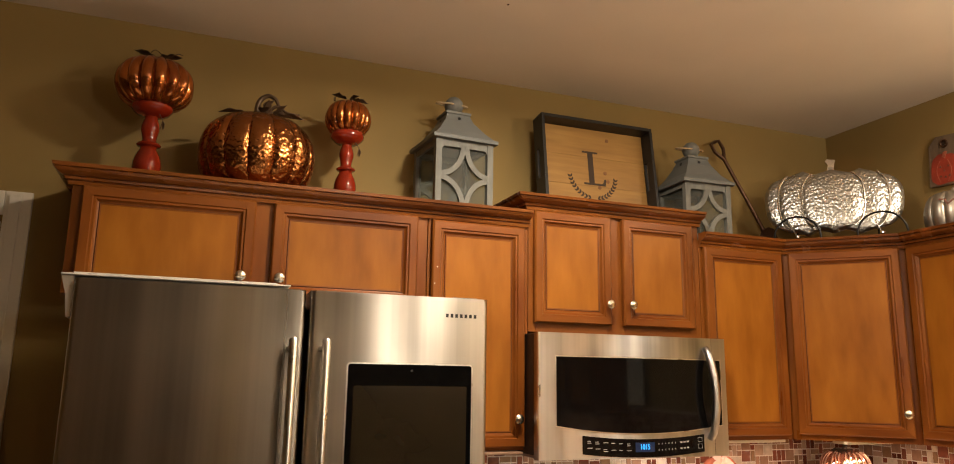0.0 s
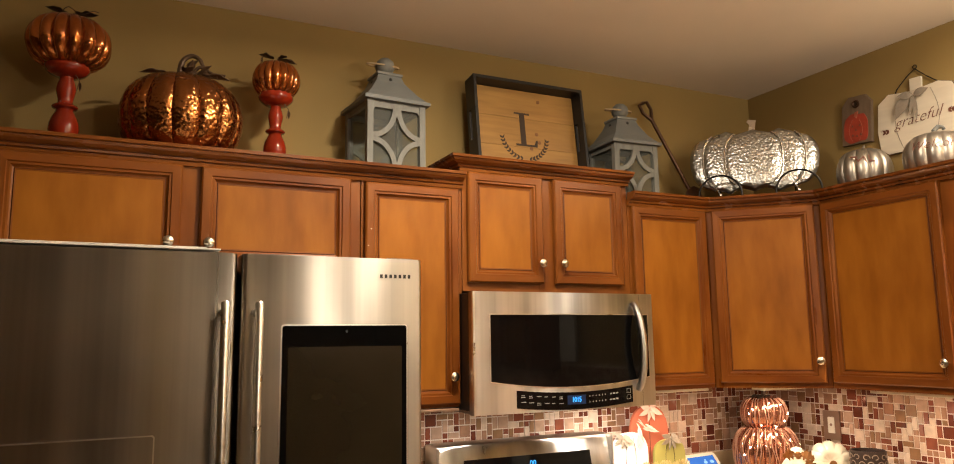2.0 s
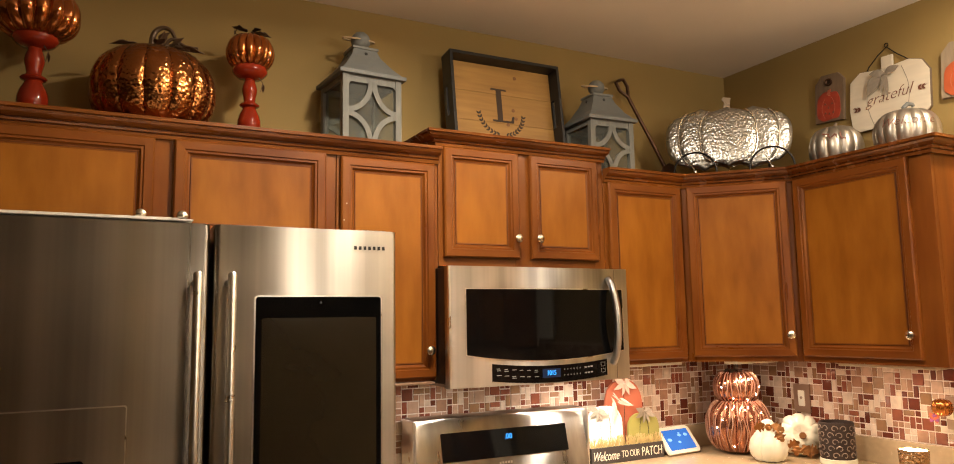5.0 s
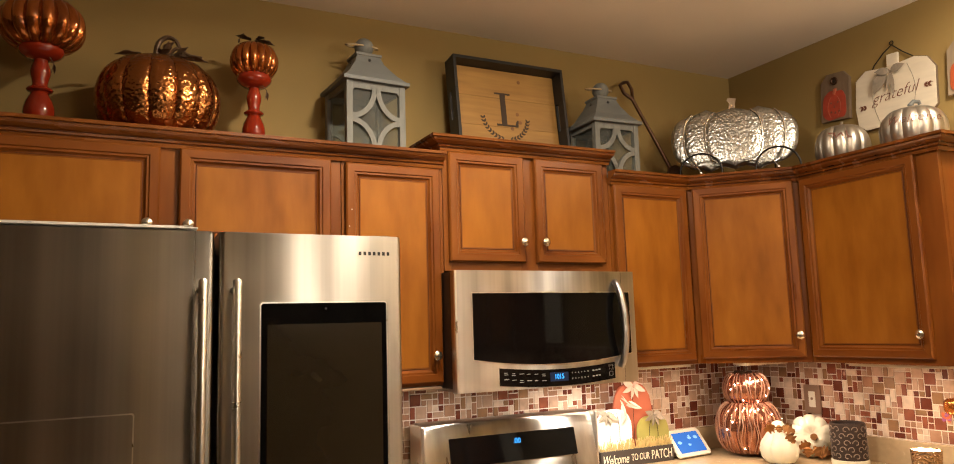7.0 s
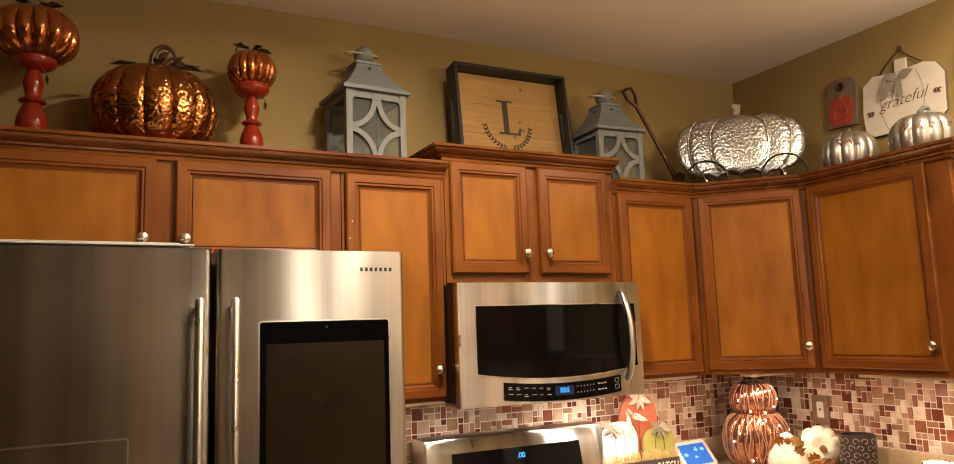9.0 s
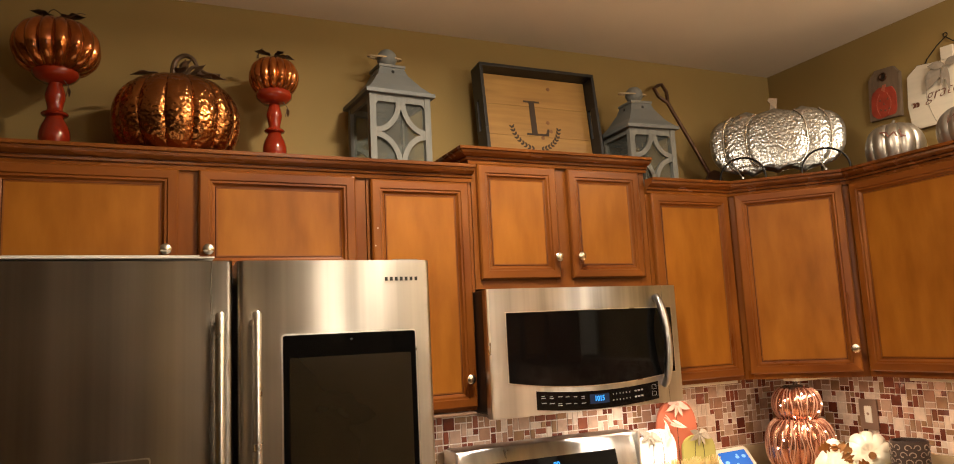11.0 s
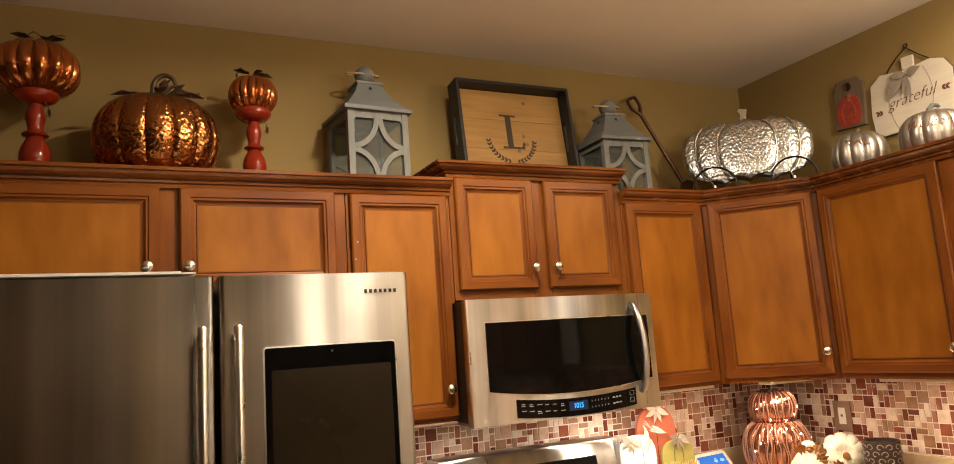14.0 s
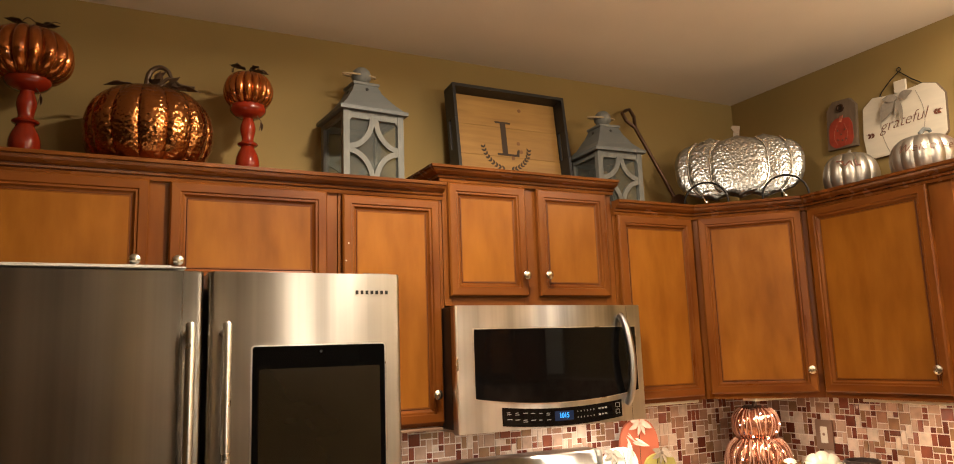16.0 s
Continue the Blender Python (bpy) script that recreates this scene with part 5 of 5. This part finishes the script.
stack = thing("stacked_pumpkins", "two stacked copper glass pumpkins lit by tiny bulbs", "decoration", pose(2.652, -0.23, CZ))
for r, h, z0, n, lab in ((0.138, 0.236, 0.0, 18, "large ribbed glass pumpkin"), (0.097, 0.142, 0.214, 14, "small ribbed glass pumpkin")):
    prof = gourd_profile(r, h, z0, 0.08, 0.55, 22)
    p = part("pumpkin", lathe(prof, 144, n, 0.07, sharp=0.6), COPPERGLASS, stack, lab, True)
    for k in range(n * 2):
        a = 2 * math.pi * (k + 0.5) / (n * 2) + 0.05 * math.sin(k * 2.3)
        pts = [(q * 1.004 * math.cos(a + 0.05 * math.sin(z * 40 + k)), q * 1.004 * math.sin(a + 0.05 * math.sin(z * 40 + k)), z) for q, z in prof[4:-3]]
        part("rib", tube(pts, 0.0026, 5), COPPERRIB, p)
    for k in range(11 if r > 0.12 else 8):
        a, u = radians(-175 + 17 * k + 6 * math.sin(k * 5.1)), 0.5 + 0.36 * math.sin(k * 2.7)
        q, z = prof[int(3 + u * 16)]
        part("bulb", lathe([(0.0008, z - 0.004), (0.0035, z), (0.0008, z + 0.004)], 8, centre=(q * 1.02 * math.cos(a), q * 1.02 * math.sin(a))), FAIRY, p, "tiny lit bulb", True)
part("stem", tube([(0, 0, 0.335), (0.004, 0, 0.368), (0.012, 0, 0.386)], 0.011, 8, taper=0.7), LEAF, stack, "dark stem", True)
for a, ln, mt in ((-150, 0.07, LEAF), (-100, 0.05, LEAF), (170, 0.06, LEAF), (-60, 0.04, TERRA), (-30, 0.03, TERRA)):
    part("leaf", bent_leaf(ln, ln * 0.28, 0.0015, Matrix.Translation((0, 0, 0.356)) @ pose(0, 0, 0, 0, -10, a), 3, 0.3), mt, stack)

gd = thing("gourd", "cream ceramic gourd with gilded leaves at its neck", "gourd", pose(2.6, -0.438, CZ, 0, 0, -45))
prof = [(0.02, 0), (0.055, 0.004), (0.072, 0.025), (0.078, 0.055), (0.07, 0.085), (0.05, 0.112), (0.034, 0.135), (0.026, 0.152), (0.02, 0.162), (0.004, 0.168)]
part("body", lathe(prof, 84, 9, 0.09, sharp=0.6), CREAM, gd, "", True)
for k, (x, z, a, ln) in enumerate(((-0.012, 0.152, 200, 0.05), (0.012, 0.15, -25, 0.055), (0.03, 0.125, -60, 0.05), (0.0, 0.155, -90, 0.03))):
    part("leaf", bent_leaf(ln, 0.02, 0.002, pose(x, -0.044, z) @ pose(0, 0, 0, 0, -a, 0) @ pose(0, 0, 0, 75, 0, 0), 7), GOLDLEAF, gd, "gilded leaf")
wp = thing("pumpkin", "cream ceramic pumpkin lying on its side with gilded leaves", "pumpkin", pose(2.803, -0.428, CZ + 0.0868, 0, 0, -45))
part("shell", moved(lathe(gourd_profile(0.09, 0.12, -0.06, 0.2, 0.6, 22), 100, 10, 0.1, sharp=0.6), pose(0, 0, 0, 75)), CREAM, wp, "", True)
part("stem", moved(lathe([(0.012, 0), (0.011, 0.02), (0.015, 0.03), (0.013, 0.036)], 12), pose(0.005, -0.04, 0.0, 80)), GOLDLEAF, wp, "gilded stem", True)
for x, z, a, ln in ((-0.01, -0.02, 200, 0.055), (0.0, -0.03, -60, 0.06), (0.02, -0.045, -20, 0.045), (-0.02, -0.03, -100, 0.05)):
    part("leaf", bent_leaf(ln, 0.02, 0.002, pose(x, -0.074, z) @ pose(0, 0, 0, 0, -a, 0) @ pose(0, 0, 0, 80, 0, 0), 7), GOLDLEAF, wp, "gilded leaf")

ch = thing("candle_holder", "dark metal cylinder candle holder with pale scrollwork", "candle holder", pose(2.79, -0.618, CZ))
part("base", lathe([(0.069, 0), (0.07, 0.004), (0.07, 0.018), (0.066, 0.02)], 40), CREAM, ch, "cream base", True)
part("cylinder", lathe([(0.066, 0.0205), (0.066, 0.16), (0.062, 0.163), (0.058, 0.16), (0.058, 0.15), (0.01, 0.148)], 48), BROWNWAX, ch, "", True)
for row in range(5):
    for k in range(12):
        a0 = 2 * math.pi * (k + 0.5 * (row % 2)) / 12
        z = 0.036 + row * 0.026
        sg = 1 if (k + row) % 2 else -1
        pts = []
        for j in range(13):
            b = j / 12 * 1.6 * math.pi
            rr = 0.014 * (1 - 0.62 * j / 12)
            pts.append((0.067 * math.cos(a0 + sg * rr * math.cos(b) / 0.067), 0.067 * math.sin(a0 + sg * rr * math.cos(b) / 0.067), z + rr * math.sin(b)))
        part("scroll", tube(pts, 0.0019, 4), SCROLL, ch)
vo = thing("votive_candle", "lit votive in a pierced mercury-glass cup", "candle", pose(2.78, -0.94, CZ))
part("cup", lathe([(0.042, 0), (0.047, 0.005), (0.05, 0.06), (0.052, 0.098), (0.05, 0.098), (0.047, 0.06), (0.04, 0.008)], 40), BRASS, vo, "speckled brass cup", True)
part("wax", lathe([(0.046, 0.075), (0.047, 0.094), (0.02, 0.096)], 32), FLAME, vo, "glowing wax", True)

# ---- small things on the side wall ----
ol = thing("switch_plate", "bronze wall plate with a white rocker", "switch", on_wall(-0.357, 1.18, 0), kind="structure")
part("plate", prism(rounded(-0.042, 0.042, -0.062, 0.062, 0.004), -0.014, -0.0085, bevel=0.0015), BRONZEPLATE, ol)
rk = part("rocker", prism(rounded(-0.0165, 0.0165, -0.034, 0.034, 0.002), -0.0165, -0.014, bevel=0.001), WHITE, ol, "white rocker")
part("button", moved(lathe([(0.006, 0), (0.006, 0.002)], 14), pose(0, -0.0165, 0.002, 90)), BRONZEPLATE, rk)
nl = thing("night_light", "plug-in lamp with an amber glass pumpkin and dried flowers", "lamp", on_wall(-1.03, 1.178, 0))
part("plate", prism(rounded(-0.04, 0.04, -0.06, 0.06, 0.004), -0.013, -0.0085), BRONZEPLATE, nl)
part("plug", boxed(-0.022, 0.022, -0.045, -0.0135, -0.02, 0.03, bevel=0.006), WHITE, nl)
part("shade", lathe(gourd_profile(0.036, 0.062, -0.005, 0.1, 0.6, 14), 64, 10, 0.1, centre=(-0.012, -0.082)), AMBER, nl, "amber glass pumpkin", True)
for k in range(9):
    a = k * 40
    part("petal", bent_leaf(0.02, 0.008, 0.001, pose(-0.04 + 0.006 * (k % 3), -0.095, -0.012) @ pose(0, 0, 0, 0, a, 0) @ pose(0, 0, 0, 80, 0, 0)), PURPLE if k % 2 else ORANGE, nl)
g = part("globe", lathe(gourd_profile(0.032, 0.1, -0.045, 0.05, 0.6, 14), 36, centre=(0.055, -0.07)), PANE, nl, "clear glass globe", True)

# ---- mosaic tiles on the walls ----
UNIT, GAP, TT = 0.0238, 0.0042, 0.003
SHAPES = ((2, 2), (2, 1), (1, 2), (1, 1))


def tile_cells(cols, rows, seed):
    """Fills a grid with tiles of one, two or four cells."""
    rg = random.Random(seed)
    used = set()
    for r in range(rows):
        for c in range(cols):
            if (c, r) in used:
                continue
            picks = rg.choices(SHAPES, weights=(2.6, 2.4, 2.6, 4.4), k=6) + [(1, 1)]
            for w, h in picks:
                cells = [(c + i, r + j) for i in range(w) for j in range(h)]
                if all(q not in used and q[0] < cols and q[1] < rows for q in cells):
                    used.update(cells)
                    yield c, r, w, h
                    break


def tile_shape(bm, x, z, w, h, y=0.0):
    """A tile with a small chamfer, its back open."""
    x0, x1, z0, z1, e = x + GAP / 2, x + w * UNIT - GAP / 2, z + GAP / 2, z + h * UNIT - GAP / 2, 0.0009
    a = [bm.verts.new((p, y, q)) for p, q in ((x0, z0), (x1, z0), (x1, z1), (x0, z1))]
    b = [bm.verts.new((p, y - TT + e, q)) for p, q in ((x0, z0), (x1, z0), (x1, z1), (x0, z1))]
    c = [bm.verts.new((p, y - TT, q)) for p, q in ((x0 + e, z0 + e), (x1 - e, z0 + e), (x1 - e, z1 - e), (x0 + e, z1 - e))]
    for lo_, hi_ in ((a, b), (b, c)):
        for k in range(4):
            bm.faces.new((lo_[k], lo_[(k + 1) % 4], hi_[(k + 1) % 4], hi_[k]))
    bm.faces.new(c)


TILES = {}
for w, h in SHAPES:
    bm = bmesh.new()
    tile_shape(bm, 0, 0, w, h)
    TILES[w, h] = mesh_of(bm, TILE_ONE, name="tile")


def tiled(wall, m, cols, rows, z0, near, seed):
    """Mosaic on a wall: those in the near stretch of the plan as pieces of their own, the rest in one field."""
    rest = bmesh.new()
    count = 0
    for c, r, w, h in tile_cells(cols, rows, seed):
        x, z = c * UNIT, z0 + r * UNIT
        if near[0] <= x <= near[1] and count < 300:
            ob = new("tile", TILES[w, h])
            ob.parent = wall
            ob.matrix_basis = m @ pose(x, 0, z)
            count += 1
        else:
            tile_shape(rest, x, z, w, h)
    f = part("tile_field", moved(rest, m), TILE_MANY, wall)
    tagged(f, kind="stuff")


ROWS = 14
setting("grout_back", boxed(0.79, XR - 0.0035, -0.0035, -0.0005, CZ + 0.002, 1.4), GROUT, "pale grout bed behind the mosaic", "grout")
setting("grout_right", boxed(XR - 0.0035, XR - 0.0005, -4.32, -0.0035, CZ + 0.002, 1.4), GROUT, "pale grout bed behind the mosaic", "grout")
tiled(wall_back, pose(0.79, -0.0034, 0), 90, ROWS, LIP + 0.002, (1.1, 2.2), 21)
tiled(wall_right, pose(XR - 0.0034, -0.008, 0, 0, 0, -90), 181, ROWS, LIP + 0.002, (0.0, 1.15), 34)
